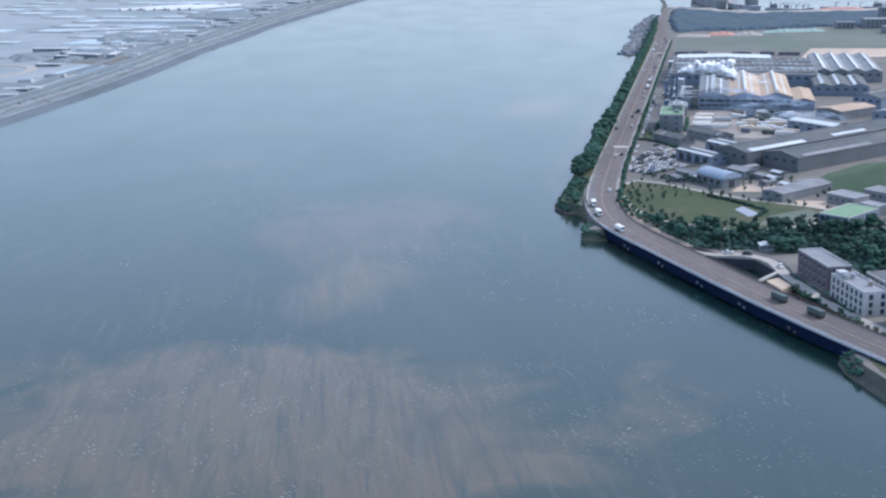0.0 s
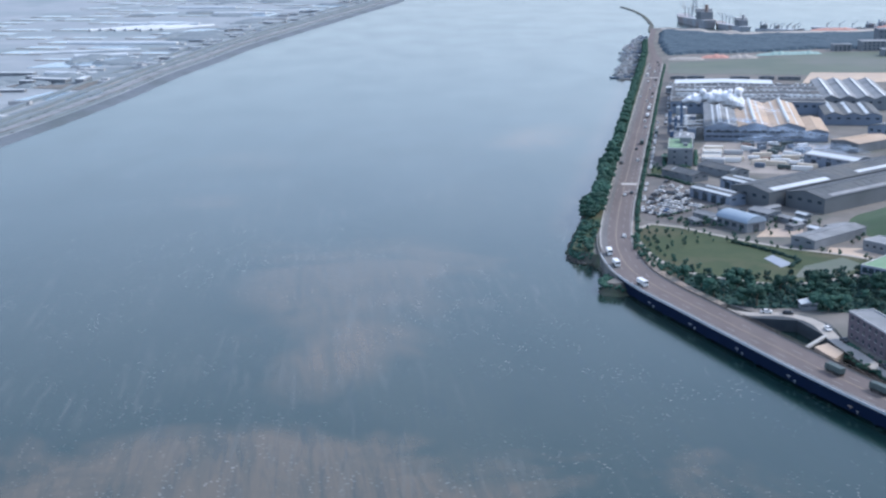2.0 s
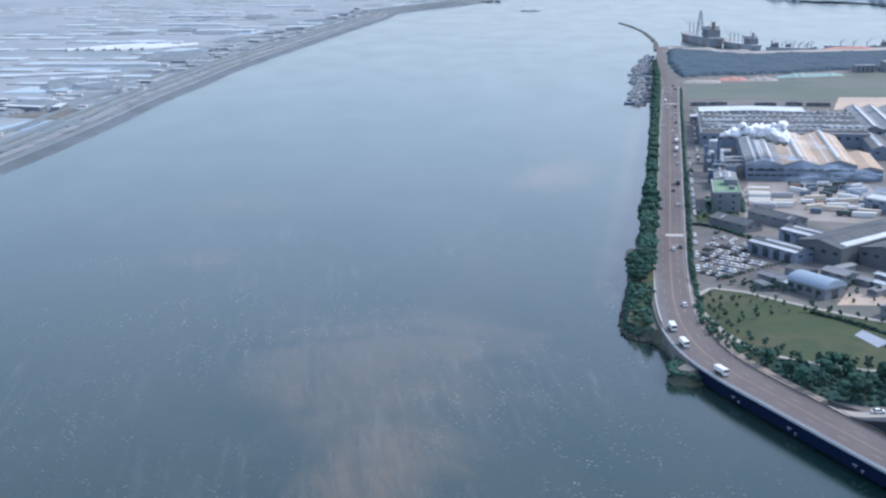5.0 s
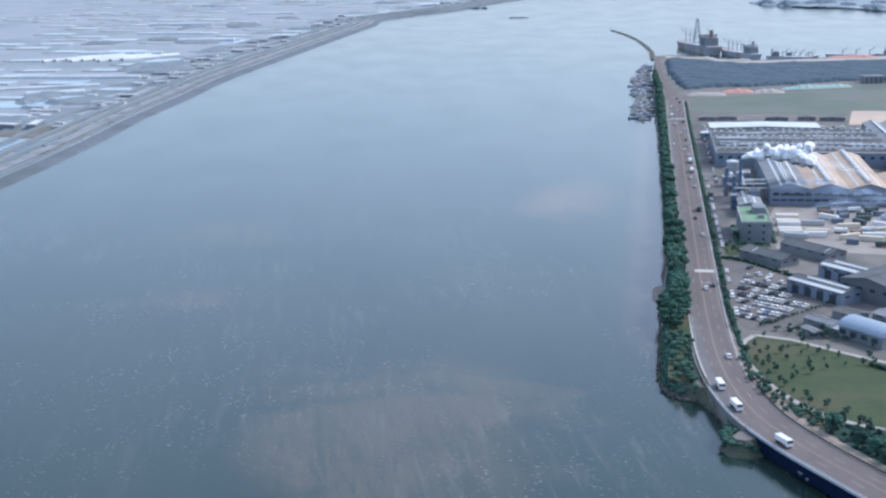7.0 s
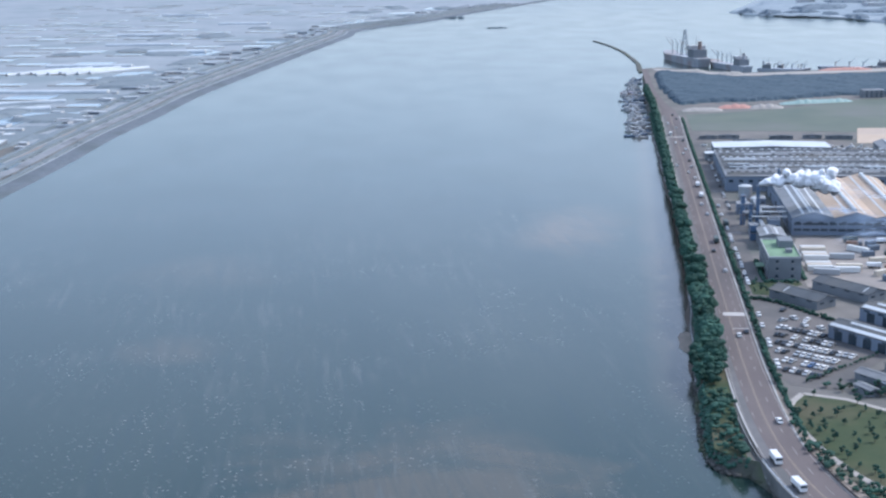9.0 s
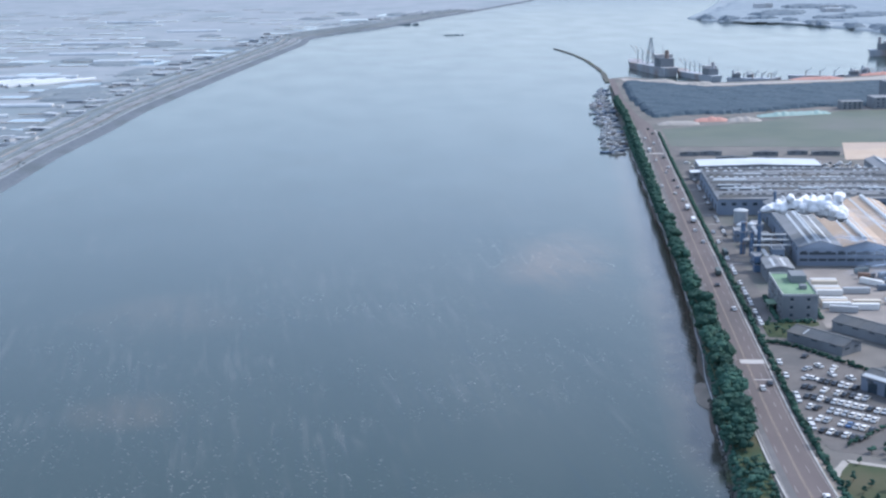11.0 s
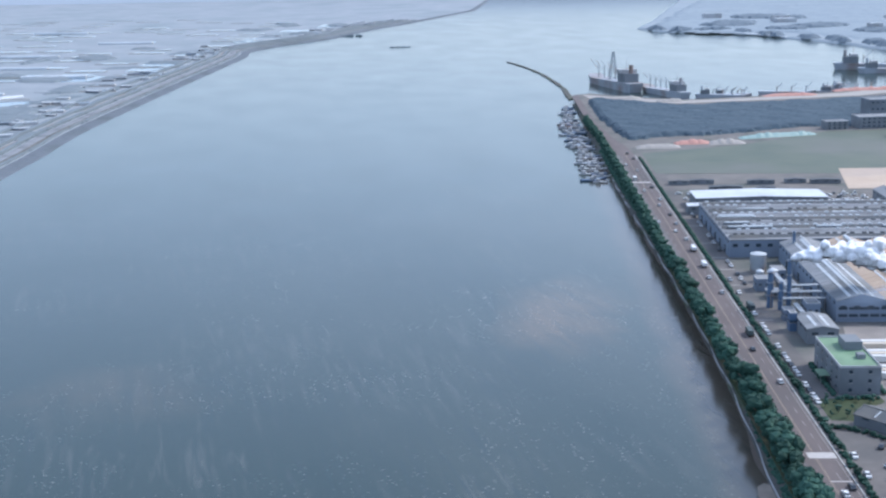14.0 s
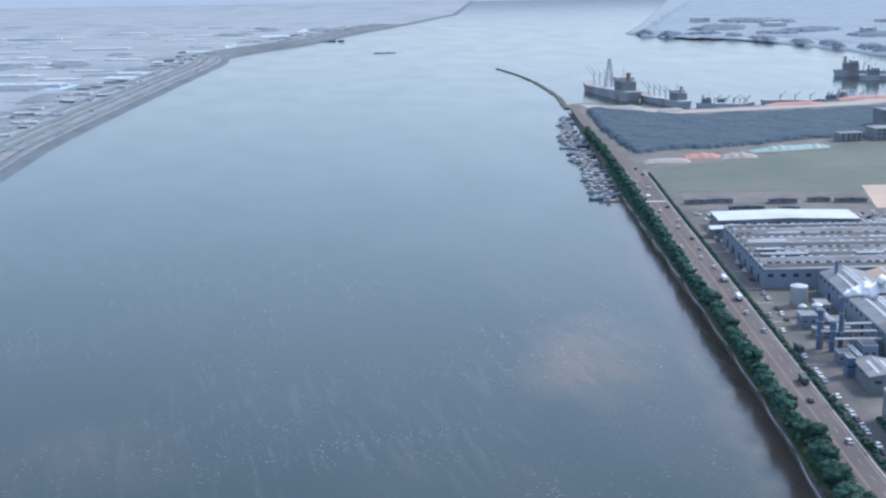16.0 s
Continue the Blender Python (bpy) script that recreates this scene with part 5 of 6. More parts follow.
def lorry(box_mat, cab_mat, length, label, tall=3.6, name="lorry"):
    """A lorry that faces -y in its own space."""
    t = thing(name, pose(0, 0, -500), label, "lorry")
    part("cab", profile(bmesh.new(), [(-length / 2, 0.6), (-length / 2, 1.9), (-length / 2 + 0.35, 2.8), (-length / 2 + 2.0, 2.8), (-length / 2 + 2.0, 0.6)], -1.05, 1.05), cab_mat, t).matrix_local = pose(0, 0, 0, 0, 0, 90)
    part("windscreen", boxed(-1.0, -length / 2 - 0.02, 1.7, 1.0, -length / 2 + 0.3, 2.5), M_GLASS, t)
    part("cargo_box", boxed(-1.12, -length / 2 + 2.3, 1.0, 1.12, length / 2, tall, bevel=0.05), box_mat, t)
    part("chassis", boxed(-0.9, -length / 2 + 0.4, 0.55, 0.9, length / 2 - 0.2, 0.98), M_BLACK, t)
    wheels(t, (-length / 2 + 1.2, length / 2 - 2.6, length / 2 - 1.3), 0.5, 1.05)
    return t


cars = [car(PAINTS[0], "white car parked in a row"), car(PAINTS[1], "off-white car parked in a row"), car(PAINTS[2], "silver car parked in a row"), car(PAINTS[3], "dark car parked in a row"), car(PAINTS[4], "dark red car on asphalt"), car(PAINTS[5], "blue car on grey asphalt")]
lorries = [lorry(M_BOX, PAINTS[0], 7.0, "white box lorry with tall body", 2.65), lorry(M_DARKBOX, M_DARKBOX, 8.0, "dark green tipper lorry on asphalt", 2.9), lorry(M_BOX, PAINTS[5], 12.5, "long white trailer lorry", 3.9), lorry(M_ORANGE, PAINTS[3], 8.0, "rusty orange lorry with low sides", 2.8)]
placed = set()


def park_at(proto, x, y, z, an, group):
    m = pose(x, y, z, 0, 0, an)
    if proto.name in placed:
        t = copy_thing(proto, m)
    else:
        placed.add(proto.name)
        proto.matrix_basis = m
        t = proto
    t["group"] = group
    return t


def any_car():
    return cars[rnd.choices(range(6), (8, 5, 3, 6, 0.2, 0.2))[0]]


u, v = Vector((0.83, -0.555)), Vector((0.555, 0.83))
lot = [(-45.5, 719), (-33, 710), (-11, 741), (-20, 766), (-30, 770), (-43.5, 768)]
for r, dist in enumerate((0, 9.6, 19.0, 28.4, 37.6, 46.8)):
    for c in range(-14, 18):
        q = Vector((-40, 715.5)) + v * dist + u * (c * 2.55)
        if inside(q, lot) and rnd.random() < 0.93 and (q - Vector((-8, 753))).length > 15:
            park_at(any_car(), q.x + rnd.uniform(-0.15, 0.15), q.y, Z1, -34 + rnd.uniform(-3, 3) + rnd.choice((0, 180)), "cars in the vehicle park")
for k in range(16):
    plant(shrub, -39 + 31 * k / 15, 705 + 33 * k / 15, TOP, 0.8, "hedge of the vehicle park")
for x_, y_ in ((-38, 782), (-33, 786), (-28, 783), (-36, 798), (-30, 776), (-24, 772), (-40, 772), (-38, 771)):
    park_at(any_car(), x_, y_, Z1, rnd.uniform(0, 360), "cars in the vehicle park")
for k in (1, 2, 6, 7, 11, 14):
    park_at(cars[k % 2], -47.2 + 0.1 * math.sin(k), 716 + k * 5.3, TOP + 0.06, rnd.uniform(-3, 3), "cars beside the hedge")
for k in range(30):
    y_ = 842 + k * 6.1
    if rnd.random() < (0.8 if y_ < 900 else 0.25):
        park_at(any_car(), -46.3, y_, TOP + 0.06, rnd.uniform(-4, 4), "cars in the service lane")
for k in range(26):
    if rnd.random() < 0.5:
        park_at(any_car(), -40.5, 985 + k * 9, TOP + 0.06, rnd.uniform(-4, 4), "cars in the service lane")


park_at(lorries[1], -46.2, 967, TOP + 0.06, 4, "cars in the service lane")


def on_road(proto, y, off, flip=False):
    i = min(range(len(ROAD)), key=lambda k: abs(ROAD[k].y - y))
    p, s = ROAD[i] + side(ROAD, i) * off, side(ROAD, i)
    park_at(proto, p.x, p.y, p.z + 0.03, math.degrees(math.atan2(s.y, s.x)) + (180 if flip else 0), "traffic on the river road")


for y_, o, k in ((578, -4.8, 0), (612, -4.8, 0), (630, -4.8, 0), (478, 1.5, 1), (459, 2.4, 1), (924, 4.8, 1), (1045, 4.6, 0), (1083, 4.6, 0), (1300, -4, 0)):
    on_road(lorries[k], y_, o, o > 0)
for y_, o in ((662, 4), (766, 5), (760, 1.7), (852, -5.2), (862, 4.6), (995, 4.8), (1021, 3.4), (905, 2), (1110, 4.6), (1130, 1.6), (1150, 4.6), (1160, -5), (1180, 4.4), (1210, 1.7), (1230, 4.6), (1262, -1.8), (1275, 4.4), (1340, 1.5), (1365, -4), (1395, 4), (1420, 2)):
    on_road(any_car(), y_, o, o > 0)
for x_, y_, an in ((27, 529, 10), (31.5, 516, 20), (41.5, 489, 28), (43.5, 485, 28), (6, 548, 95), (14, 547.5, 80)):
    park_at(cars[3 if x_ > 30 or x_ == 14 else 0], x_, y_, TOP + 0.08, an, "cars on the lane below the bridge")
shed(22, 556, 6, 5, 2.6, 0.6, 10, "small white-roofed hut beside the lane", M_WALL_GREY, M_ROOF_PALE, name="hut", ribs=False)
# trailers, containers and lorries in the factory yard
M_CONT = [paint("container_white", (0.74, 0.74, 0.72)), paint("container_cream", (0.66, 0.58, 0.47)), paint("container_blue", (0.13, 0.17, 0.22)), paint("container_grey", (0.42, 0.44, 0.46))]


def container(mat, length, label):
    t = thing("container", pose(0, 0, -500), label, "container")
    bm_ = boxed(-1.2, -length / 2, 0.15, 1.2, length / 2, 2.75, bevel=0.05)
    for i in range(int(length / 0.8)):
        for s in (-1, 1):
            box(bm_, s * 1.2 - 0.04, -length / 2 + 0.3 + i * 0.8, 0.3, s * 1.2 + 0.04, -length / 2 + 0.6 + i * 0.8, 2.6)
    part("shell", bm_, mat, t)
    part("door", boxed(-1.1, -length / 2 - 0.06, 0.3, 1.1, -length / 2, 2.6), mat, t)
    for x_ in (-1, 1):
        for y_ in (-1, 1):
            part("corner_foot", boxed(x_ * 1.1 - 0.12, y_ * (length / 2 - 0.2) - 0.12, 0, x_ * 1.1 + 0.12, y_ * (length / 2 - 0.2) + 0.12, 0.2), M_STEEL, t)
    return t


boxes = [container(m_, l_, lab) for m_, l_, lab in ((M_CONT[0], 12, "long white ribbed steel container"), (M_CONT[1], 12, "long cream ribbed steel container"), (M_CONT[2], 6, "short blue ribbed steel container"), (M_CONT[3], 12, "long grey ribbed steel container"))]
for x_, y_, k, an in ((-8, 909, 0, 90), (-8, 905.5, 1, 90), (-9, 896, 0, 90), (-9, 892.6, 1, 90), (-9, 889, 0, 90), (4, 893, 3, 90), (-10, 876, 0, 90), (-10, 872, 1, 90), (-10, 868, 0, 90), (-8, 862, 3, 80), (2, 866, 0, 90), (4, 872, 1, 90)):
    park_at(boxes[k], x_, y_, Z1, an, "containers in the factory yard")
for q in scatter([(12, 852), (44, 840), (52, 868), (50, 930), (14, 930)], 8.2, 700):
    park_at(rnd.choice([boxes[0], boxes[2], boxes[2], boxes[3], boxes[1], lorries[0], lorries[1], lorries[3], lorries[1]]), *q, Z1, rnd.uniform(30, 130), "trailers in the factory yard")
for q in scatter([(30, 1228), (80, 1228), (80, 1250), (-40, 1250), (-40, 1226)], 5, 160):
    park_at(any_car(), *q, TOP + 0.01, rnd.uniform(0, 180), "cars behind the warehouse")
for q in scatter([(46, 1200), (74, 1200), (74, 1224), (50, 1224)], 3.4, 260):
    park_at(cars[rnd.randrange(2)], *q, TOP + 0.01, 90, "cars behind the warehouse")
# lorries and stores north of the warehouse
for x_, y_, l_ in ((-34, 1285, 14), (-18, 1287, 16), (22, 1284, 18), (46, 1287, 14), (66, 1284, 20), (-6, 1262, 22), (20, 1258, 12)):
    shed(x_, y_, l_, 5, 2.6, 0.5, 0, "low open store shed behind the warehouse", M_WALL_GREY, M_ROOF_DARK, name="store", ribs=False)

# ---- distance on the east side ----
wood_far = [(-64, 1690), (-60, 1600), (-53, 1525), (-46, 1488), (-20, 1510), (20, 1516), (57, 1530), (116, 1562), (190, 1566), (400, 1570), (800, 1640), (800, 1820), (330, 1840), (230, 1772), (120, 1744), (30, 1724), (-40, 1790), (-64, 1790)]
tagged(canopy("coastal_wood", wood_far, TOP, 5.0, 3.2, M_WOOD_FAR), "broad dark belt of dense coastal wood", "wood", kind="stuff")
for x0, x1, y_, mt, lab in ((-46, -8, 1458, M_PATH, "low pale earth heap"), (-12, 20, 1475, M_RED, "bright red earth heap"), (16, 48, 1470, M_PATH, "low pale earth heap"), (46, 118, 1486, M_TEAL, "heap under teal tarpaulin"), (-40, 0, 1806, M_PATH, "sandy heap on the quay"), (10, 40, 1770, M_PATH, "pale heap on the quay"), (128, 190, 1795, M_RED, "red earth heap on the quay"), (215, 300, 1830, M_RED, "red earth heap on the quay")):
    bm = bmesh.new()
    bmesh.ops.create_grid(bm, x_segments=int((x1 - x0) / 2), y_segments=8, size=0.5)
    for v in bm.verts:
        fx, fy = v.co.x * 2, v.co.y * 2
        px = (x0 + x1) / 2 + v.co.x * (x1 - x0)
        v.co = (px, y_ + v.co.y * 16 + px * (0.3 if mt is M_TEAL else 0.1), TOP - 0.3 + 4.6 * max(0, 1 - fy * fy) * max(0, 1 - fx ** 4) * (0.6 + 0.6 * abs(noise.noise(Vector((px * 0.13, y_, 0))))))
    tagged(part("spoil_mound", bm, mt), lab, "heap")
for x_, y_, w_, d_, h_ in ((200, 1620, 30, 20, 18), (238, 1640, 24, 20, 22), (262, 1660, 26, 20, 24), (180, 1560, 40, 20, 10), (230, 1560, 36, 24, 9), (140, 1550, 20, 12, 7), (190, 1500, 30, 14, 7), (260, 1520, 40, 18, 8)):
    block(x_, y_, w_, d_, h_, 8, "hazy grey works building beyond the meadow", M_WALL_GREY, M_ROOF_GREY, 3, 0.5, "s", (2, 1.5), 4.5, "works_building")


# ---- boats and ships ----
def boat(length, label, mat):
    t = thing("fishing_boat", pose(0, 0, -500), label, "boat")
    w_ = length * 0.16
    bm_ = bmesh.new()
    out = [(0, -length / 2), (w_, -length * 0.25), (w_, length * 0.4), (w_ * 0.8, length / 2), (-w_ * 0.8, length / 2), (-w_, length * 0.4), (-w_, -length * 0.25)]
    lo = [bm_.verts.new((x_ * 0.7, y_ * 0.94, -0.4)) for x_, y_ in out]
    hi = [bm_.verts.new((x_, y_, 1.1 + (0.7 if i == 0 else 0))) for i, (x_, y_) in enumerate(out)]
    bm_.faces.new(hi)
    bm_.faces.new(lo[::-1])
    for i in range(7):
        bm_.faces.new((lo[i], lo[(i + 1) % 7], hi[(i + 1) % 7], hi[i]))
    bmesh.ops.recalc_face_normals(bm_, faces=bm_.faces)
    part("hull", bm_, mat, t)
    part("wheelhouse", boxed(-w_ * 0.6, length * 0.05, 1.1, w_ * 0.6, length * 0.32, 3.2, bevel=0.1), M_WALL_WHITE, t)
    part("mast", cyl(bmesh.new(), 0, -length * 0.05, 1, 5, 0.1), M_STEEL, t)
    return t


boats = [boat(13, "dull blue moored fishing boat", M_STACK), boat(11, "white moored fishing boat", M_WALL_WHITE), boat(15, "grey moored fishing boat", M_HULL)]
for q in scatter([(-82, 1318), (-80, 1345), (-82, 1500), (-81, 1765), (-86, 1765), (-94, 1650), (-96, 1560), (-93, 1440), (-94, 1325)], 9.6, 1500):
    park_at(rnd.choice(boats), *q, 0, rnd.choice((80, 90, 100, 270)) + rnd.uniform(-8, 8), "moored fishing boats")
for y_ in (1360, 1420, 1480, 1540, 1600, 1660):
    t = thing("jetty", pose(-84, y_, 0), "narrow wooden jetty on piles", "jetty")
    part("deck", boxed(-9, -1, 1.6, 9, 1, 1.9), M_BARK, t)
    for x_ in (-8, -3, 2, 7):
        part("pile", cyl(bmesh.new(), x_, 0, -2, 1.6, 0.25), M_BARK, t)


def ship(x, y, an, length, label, cranes=3, tower=True, lattice=False):
    t = thing("ship", pose(x, y, 0, 0, 0, an), label, "ship")
    w_ = length * 0.075
    bm_ = bmesh.new()
    out = [(0, -length / 2), (w_ * 0.8, -length * 0.42), (w_, -length * 0.32), (w_, length * 0.44), (w_ * 0.8, length / 2), (-w_ * 0.8, length / 2), (-w_, length * 0.44), (-w_, -length * 0.32), (-w_ * 0.8, -length * 0.42)]
    n_ = len(out)
    lo = [bm_.verts.new((x_ * 0.85, y_ * 0.95, -1)) for x_, y_ in out]
    hi = [bm_.verts.new((x_, y_, length * (0.075 if abs(y_) > length * 0.4 else 0.055))) for x_, y_ in out]
    bm_.faces.new(hi)
    bm_.faces.new(lo[::-1])
    for i in range(n_):
        bm_.faces.new((lo[i], lo[(i + 1) % n_], hi[(i + 1) % n_], hi[i]))
    bmesh.ops.recalc_face_normals(bm_, faces=bm_.faces)
    bmesh.ops.triangulate(bm_, faces=[f for f in bm_.faces if len(f.verts) > 4])
    part("hull", bm_, M_HULL, t)
    dz = length * 0.055
    if tower:
        part("deckhouse", boxed(-w_ * 0.8, length * 0.24, dz, w_ * 0.8, length * 0.40, dz + length * 0.09, bevel=0.2), M_WALL_GREY, t)
        part("bridge_deck", boxed(-w_, length * 0.25, dz + length * 0.09, w_, length * 0.33, dz + length * 0.12, bevel=0.2), M_WALL_WHITE, t)
        part("funnel", cyl(bmesh.new(), 0, length * 0.38, dz + length * 0.09, dz + length * 0.16, length * 0.018), M_HULL, t)
        part("mast", cyl(bmesh.new(), 0, length * 0.29, dz + length * 0.12, dz + length * 0.21, 0.4, 0.15), M_STEEL, t)
    for k in range(cranes):
        y_ = -length * 0.32 + k * length * 0.5 / max(1, cranes - 1)
        c = part("deck_crane", cyl(bmesh.new(), 0, y_, dz, dz + length * 0.11, 0.7, 0.5), M_STEEL, t)
        part("jib", tube(bmesh.new(), (0, y_, dz + length * 0.06), (w_ * 0.5, y_ - length * 0.10, dz + length * 0.15), 0.35), M_STEEL, c)
    if lattice:
        bm_ = bmesh.new()
        h_ = 34
        for sx in (-1, 1):
            for sy in (-1, 1):
                tube(bm_, (sx * 5, sy * 5, dz), (sx * 0.8, sy * 0.8, dz + h_), 0.45, 6)
        for k in range(5):
            r0 = 5 - 4.2 * k / 5
            z_ = dz + h_ * k / 5
            for a_, b_ in (((-r0, -r0), (r0, -r0)), ((r0, -r0), (r0, r0)), ((r0, r0), (-r0, r0)), ((-r0, r0), (-r0, -r0))):
                tube(bm_, (*a_, z_), (b_[0] * 0.85, b_[1] * 0.85, z_ + h_ / 5), 0.25, 5)
        part("lattice_tower", bm_, M_STEEL, t)
    return t


ship(-17, 1966, 197, 142, "hazy grey dredging ship with a lattice tower", 5, True, True)
ship(32, 1876, 200, 104, "moored grey work ship with deck cranes", 5)
ship(92, 1836, 84, 62, "moored grey cargo ship with deck cranes", 4)
ship(104, 1852, 92, 44, "moored grey work barge with derricks", 4)
ship(166, 1856, 88, 64, "low moored barge with cranes", 3, False)
ship(226, 1862, 110, 58, "moored cargo ship with a tall deckhouse", 4)
ship(246, 1880, 95, 60, "moored cargo ship with a tall deckhouse", 3)
ship(348, 2135, 83, 118, "hazy anchored cargo ship across the bay", 3)
ship(352, 2085, 86, 90, "hazy anchored cargo ship across the bay", 3)
for x_, y_, l_ in ((-319, 2652, 34), (-437, 2960, 48)):
    bm = bmesh.new()
    for k in range(26):
        clump(bm, (x_ + rnd.uniform(-0.5, 0.5) * l_, y_ + rnd.uniform(-7, 7), 0.3), rnd.uniform(1.5, 3.2), 0.9 if l_ > 40 else 0.4)
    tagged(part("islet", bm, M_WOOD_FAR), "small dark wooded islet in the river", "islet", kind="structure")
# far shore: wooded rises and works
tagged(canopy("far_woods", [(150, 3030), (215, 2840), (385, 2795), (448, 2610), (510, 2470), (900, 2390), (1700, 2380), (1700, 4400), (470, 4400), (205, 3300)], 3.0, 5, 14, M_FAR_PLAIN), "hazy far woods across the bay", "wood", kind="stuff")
for k in range(8):
    x_ = rnd.uniform(300, 800)
    y_ = (2900 - 0.5 * (x_ - 200)) + rnd.uniform(0, 500)
    block(x_, y_, rnd.uniform(15, 50), rnd.uniform(10, 25), rnd.uniform(9, 16), 10, "hazy far works building by water", M_WALL_WHITE, M_ROOF_PALE, 2, 0.4, "", (3, 2), 9, "far_building", 3.0)

# ---- west bank ----
dike = curve_points([(p[0] - 30, p[1], WEST) for p in WEST_SHORE[1:16]], 25)
bm = bmesh.new()
ribbon(bm, dike, -4, 4, -0.4, 0.5)
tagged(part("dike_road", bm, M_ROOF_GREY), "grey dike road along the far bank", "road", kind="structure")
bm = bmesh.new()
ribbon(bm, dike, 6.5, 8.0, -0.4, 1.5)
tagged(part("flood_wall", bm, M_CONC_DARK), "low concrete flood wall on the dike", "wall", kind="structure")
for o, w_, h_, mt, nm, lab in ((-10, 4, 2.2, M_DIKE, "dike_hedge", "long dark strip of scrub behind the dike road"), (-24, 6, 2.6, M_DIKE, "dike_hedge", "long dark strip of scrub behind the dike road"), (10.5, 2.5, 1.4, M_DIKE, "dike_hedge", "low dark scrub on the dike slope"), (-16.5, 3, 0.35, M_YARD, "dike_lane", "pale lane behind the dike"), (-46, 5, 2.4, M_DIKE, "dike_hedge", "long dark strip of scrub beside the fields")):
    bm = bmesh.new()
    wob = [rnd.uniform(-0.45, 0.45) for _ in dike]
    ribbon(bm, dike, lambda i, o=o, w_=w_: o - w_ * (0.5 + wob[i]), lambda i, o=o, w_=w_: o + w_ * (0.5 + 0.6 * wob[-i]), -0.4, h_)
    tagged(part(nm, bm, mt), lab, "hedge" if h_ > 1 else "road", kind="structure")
FIELDS = [M_WEST, M_DIKE, M_WEST, M_DIKE, M_POND, M_WEST]
for k in range(66):
    i = rnd.randrange(len(dike) - 1)
    q = dike[i] - side(dike, i) * rnd.uniform(30, 130)
    w_, l_ = rnd.uniform(20, 45), rnd.uniform(20, 60)
    slab("field", [(q.x - w_, q.y - l_), (q.x + w_ * 0.6, q.y - l_ * 0.8), (q.x + w_, q.y + l_), (q.x - w_ * 0.8, q.y + l_)], WEST - 0.2, WEST + 0.09 + 0.006 * k, FIELDS[k % 6], "dull green and grey plot behind the dike", "field")


def pond(x, y, w, l, an):
    c, s = math.cos(radians(an)), math.sin(radians(an))
    pts = [(x + c * a_ - s * b_, y + s * a_ + c * b_) for a_, b_ in ((-w / 2, -l / 2), (w / 2, -l / 2), (w / 2, l / 2), (-w / 2, l / 2))]
    slab("fish_pond", pts, WEST - 0.2, WEST + 0.06, M_POND, "pale shallow rectangular fish pond", "pond")
    o = [(x + c * a_ - s * b_, y + s * a_ + c * b_) for a_, b_ in ((-w / 2 - 3, -l / 2 - 3), (w / 2 + 3, -l / 2 - 3), (w / 2 + 3, -l / 2), (-w / 2 - 3, -l / 2))]
    slab("pond_bank", o, WEST - 0.2, WEST + 1.0, M_PATH, "pale earth bank of a fish pond", "bank")


for r in range(36):
    for c in range(7 if r < 20 else 11):
        x_ = -650 - c * 86 + rnd.uniform(-8, 8)
        y_ = 1330 + r * 66 + rnd.uniform(-5, 5)
        if rnd.random() < (0.5 if r < 20 else 0.36):
            pond(x_, y_, rnd.uniform(45, 62), rnd.uniform(22, 46), rnd.uniform(-4, 4))
def greenhouse(x, y, w, l, an, label, mat):
    t = thing("greenhouse", pose(x, y, WEST, 0, 0, an), label, "greenhouse")
    arc = [(w / 2 * math.cos(k * math.pi / 8), 1.2 + w * 0.3 * math.sin(k * math.pi / 8)) for k in range(9)]
    part("cover", profile(bmesh.new(), [(w / 2, -0.2)] + arc + [(-w / 2, -0.2)], -l / 2, l / 2), mat, t)
    part("end_frame", boxed(-w / 2 + 0.3, -l / 2 - 0.1, 0, w / 2 - 0.3, -l / 2 - 0.02, 1.6), M_STEEL, t)


for k in range(9):
    greenhouse(-850 + k * 13, 1870 + (k % 3) * 8, 7, 90, -35, "long white plastic greenhouse tunnel", M_ROOF_PALE)
for k in range(5):
    greenhouse(-770 + k * 14, 1525 + k * 6, 6, 70, -68, "long white plastic greenhouse tunnel", M_ROOF_PALE)
for x_, y_, l_, an in ((-810, 1944, 120, 90), (-740, 1640, 150, 90), (-700, 1490, 60, -70), (-660, 1310, 40, 80), (-930, 2520, 120, 90), (-840, 2812, 100, 90), (-1066, 3140, 120, 80), (-870, 2300, 110, 90), (-760, 2160, 90, 90)):
    greenhouse(x_, y_, 9, l_, an, "long white plastic greenhouse tunnel", M_ROOF_PALE)
hall_roofs = [M_ROOF_PALE, M_ROOF_GREY, M_ROOF_PALE, M_ROOF_BLUE, M_ROOF_PALE]
hamlets = [rnd.randrange(4, len(dike) - 4) for _ in range(13)]
for k in range(118):
    i = min(len(dike) - 2, max(1, hamlets[k % 13] + rnd.randrange(-4, 5)))
    q = dike[i] - side(dike, i) * (30 + rnd.uniform(0, 1) ** 1.3 * 75) + Vector((0, rnd.uniform(-12, 12), 0))
    w_, d_ = rnd.uniform(6, 24), rnd.uniform(5, 11)
    block(q.x, q.y, w_, d_, rnd.uniform(2.0, 3.0), rnd.uniform(-25, 25), "small pale house behind the far dike", rnd.choice((M_WALL_WHITE, M_WALL_WHITE, M_WALL_GREY)), hall_roofs[k % 5] if k % 3 else M_ROOF_PALE, 1, 0.3, "", (1.6, 1.2), 4, "dike_house", WEST)


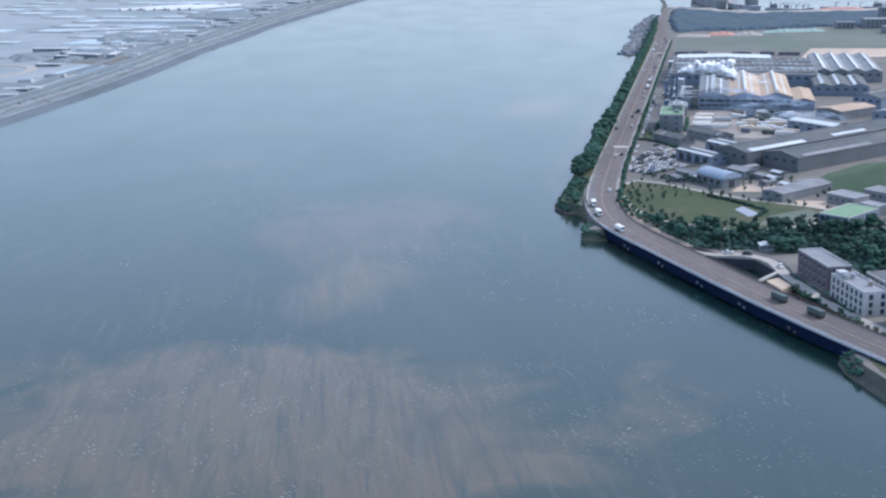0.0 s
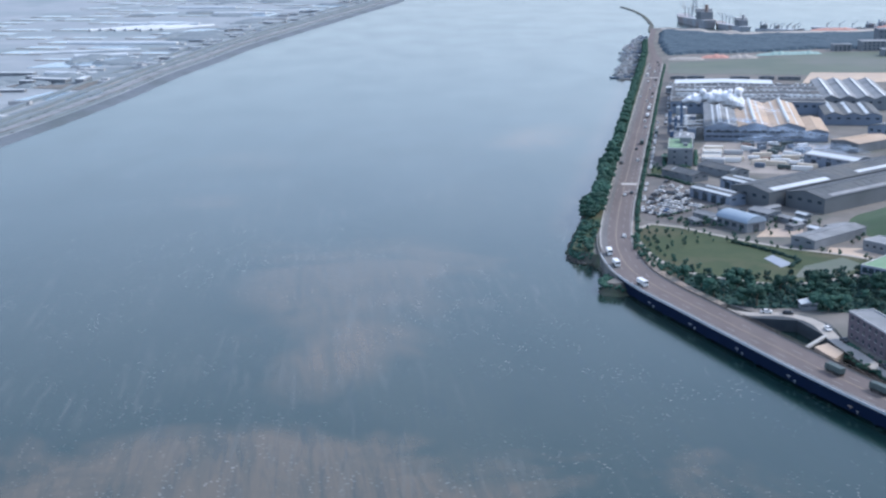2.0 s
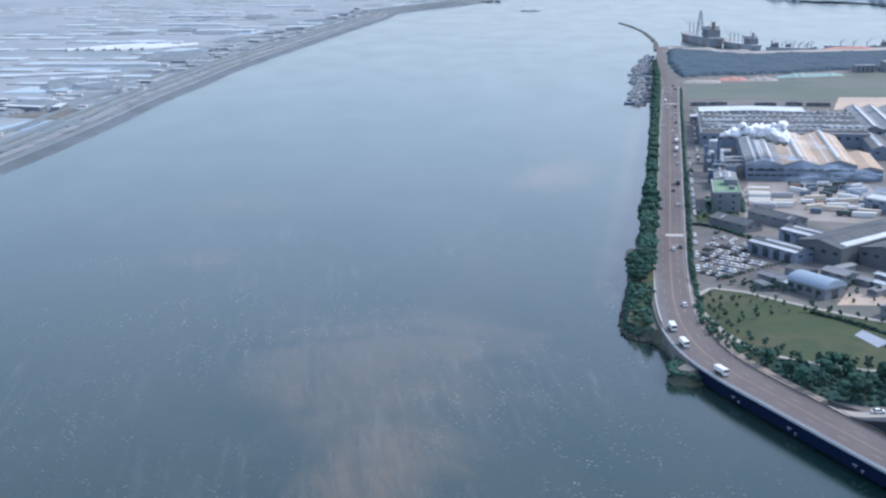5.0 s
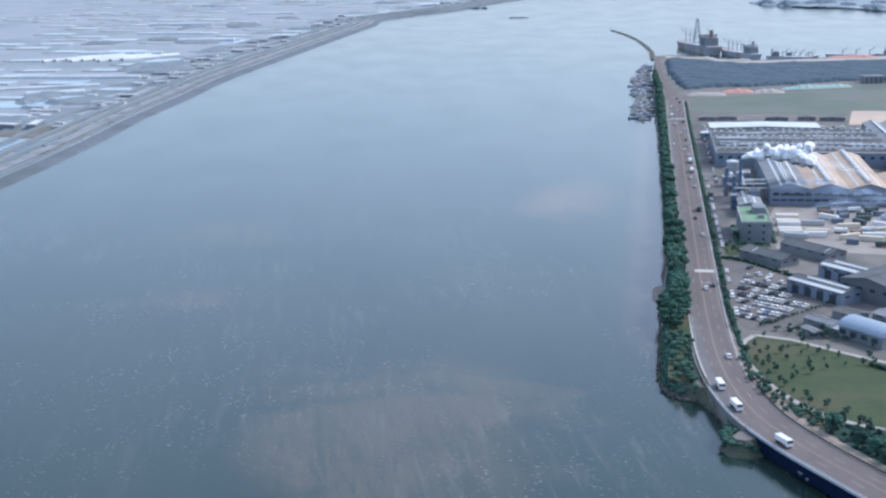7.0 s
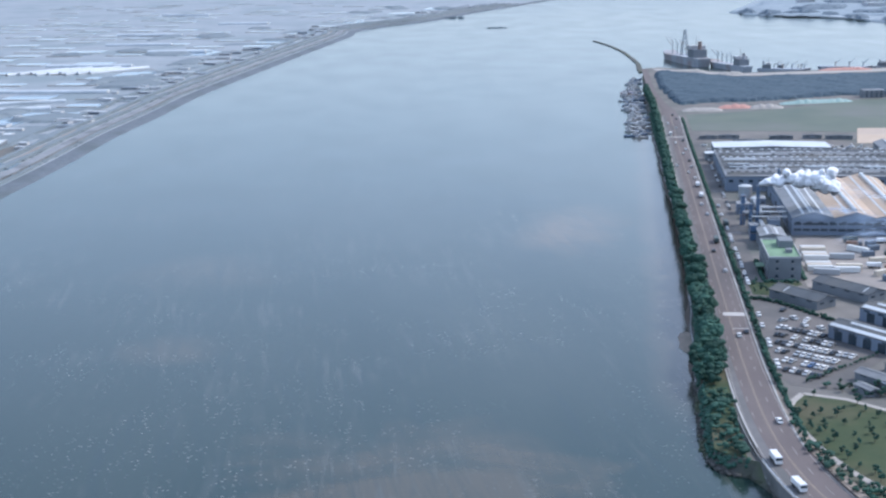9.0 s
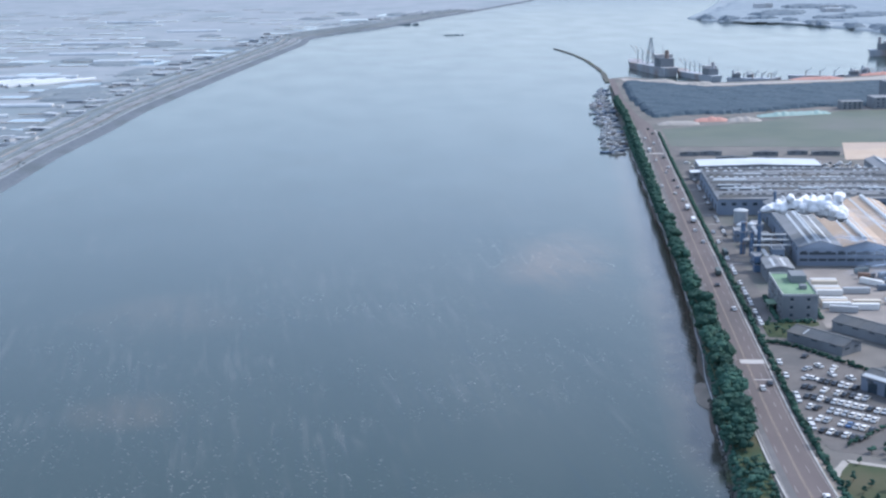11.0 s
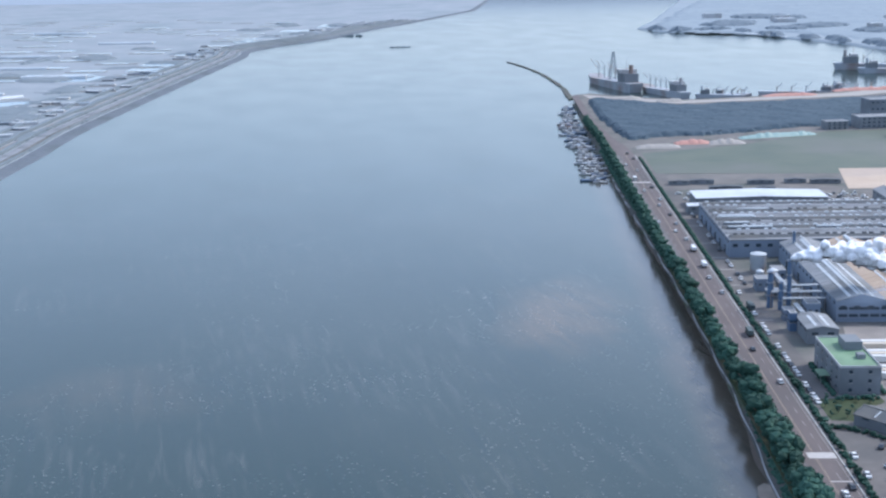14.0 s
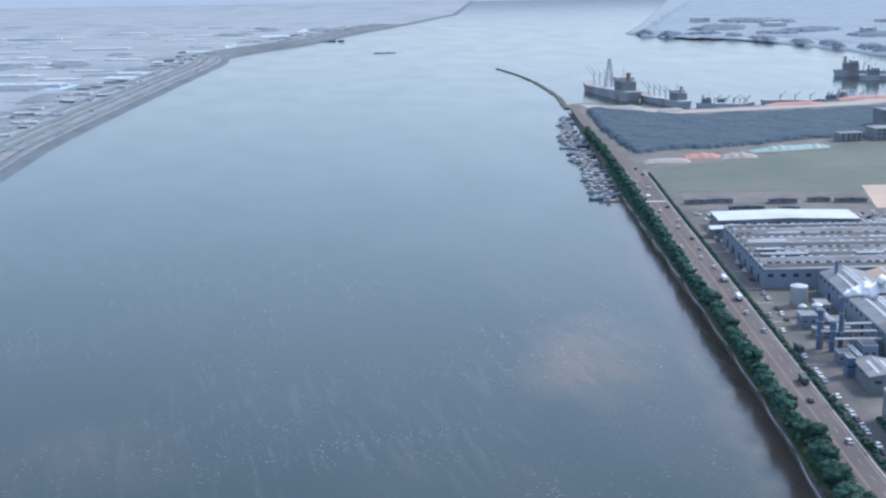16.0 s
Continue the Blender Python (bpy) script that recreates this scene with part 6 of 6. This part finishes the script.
def grove(cx, cy, w, l, z, high, step, material, name, label):
    """An uneven oval of low woodland."""
    sd = rnd.uniform(0, 50)
    poly = []
    for k in range(24):
        f = 1 + 0.5 * noise.noise(Vector((math.cos(k * 0.262) + sd, math.sin(k * 0.262), 0)))
        poly.append((cx + w * f * math.cos(k * 0.262), cy + l * f * math.sin(k * 0.262)))
    tagged(canopy(name, poly, z, high, step, material), label, "wood", kind="stuff")


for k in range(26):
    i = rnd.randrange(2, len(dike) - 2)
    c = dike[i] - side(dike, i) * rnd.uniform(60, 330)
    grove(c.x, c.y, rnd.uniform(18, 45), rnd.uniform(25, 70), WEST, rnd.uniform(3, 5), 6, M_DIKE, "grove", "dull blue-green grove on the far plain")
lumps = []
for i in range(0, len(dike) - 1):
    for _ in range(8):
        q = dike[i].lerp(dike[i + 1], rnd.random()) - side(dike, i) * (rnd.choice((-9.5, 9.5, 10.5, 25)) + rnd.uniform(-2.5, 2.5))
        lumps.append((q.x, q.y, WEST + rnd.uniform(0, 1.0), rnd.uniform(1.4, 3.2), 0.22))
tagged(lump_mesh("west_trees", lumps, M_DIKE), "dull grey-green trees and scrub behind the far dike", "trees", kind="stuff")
for x_, y_, w_, d_, an in ((-640, 1243, 44, 10, -12), (-655, 1226, 14, 8, 0), (-668, 1262, 12, 8, 0), (-608, 1250, 8, 30, 10), (-700, 1290, 40, 9, 0)):
    block(x_, y_, w_, d_, 5, an, "long white-roofed farm building", M_WALL_GREY, M_ROOF_PALE, 1, 0.2, "e", (1.6, 1.2), 5, "farm_building", WEST)
slab("bare_plot", [(-575, 1190), (-672, 1215), (-660, 1290), (-585, 1262)], WEST - 0.2, WEST + 0.42, M_EARTH, "bare grey-brown plot behind the dike", "ground")
ring = [Vector((-690 + 46 * math.cos(k * 0.2), 1130 + 52 * math.sin(k * 0.2), WEST)) for k in range(-9, 22)]
bm = bmesh.new()
ribbon(bm, ring, -5, 5, -0.2, 0.5)
tagged(part("ramp_road", bm, M_PATH), "pale curved ramp road", "road", kind="structure")
# added low ridge as a backdrop, closing the sky gap past the plain
bm = bmesh.new()
rows_ = []
for k in range(61):
    x_ = -3400 + k * 70
    h_ = 64 + 16 * noise.noise(Vector((k * 0.17, 0, 0))) + 5 * noise.noise(Vector((k * 0.9, 4, 0)))
    rows_.append([bm.verts.new(c) for c in ((x_, 4780, -1), (x_, 4840, h_ * 0.6), (x_, 4900, h_), (x_, 5000, h_ * 0.8), (x_, 5200, -1))])
for p, q in zip(rows_, rows_[1:]):
    for i in range(4):
        bm.faces.new((p[i], q[i], q[i + 1], p[i + 1]))
for f in bm.faces:
    f.smooth = True
M_HAZE_GLOW = surf("haze_glow_distance", (0.26, 0.29, 0.33), (0.28, 0.31, 0.35), 0.003, 0.9, 0.02, spec=0.0)
# faint pale blue glow stands in for the haze of distance
M_HAZE_GLOW.node_tree.nodes["Principled BSDF"].inputs["Emission Color"].default_value = (0.36, 0.45, 0.58, 1)
M_HAZE_GLOW.node_tree.nodes["Principled BSDF"].inputs["Emission Strength"].default_value = 0.25
tagged(part("backdrop", bm, M_HAZE_GLOW), "low pale glowing backdrop for the haze at the end of the plain", "hills", kind="structure")
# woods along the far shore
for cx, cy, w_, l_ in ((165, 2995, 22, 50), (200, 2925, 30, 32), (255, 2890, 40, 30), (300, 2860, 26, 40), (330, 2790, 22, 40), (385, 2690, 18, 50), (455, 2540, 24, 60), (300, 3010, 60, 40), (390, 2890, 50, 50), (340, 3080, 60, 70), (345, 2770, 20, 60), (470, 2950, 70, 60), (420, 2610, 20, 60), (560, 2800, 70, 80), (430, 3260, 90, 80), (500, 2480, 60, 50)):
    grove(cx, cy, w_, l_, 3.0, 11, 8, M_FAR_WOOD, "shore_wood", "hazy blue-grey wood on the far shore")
slab("far_quay", [(262, 2850), (300, 2812), (352, 2712), (360, 2718), (308, 2822), (268, 2860)], 1.0, 3.4, M_ROOF_PALE, "pale quay strip on the far shore", "quay")
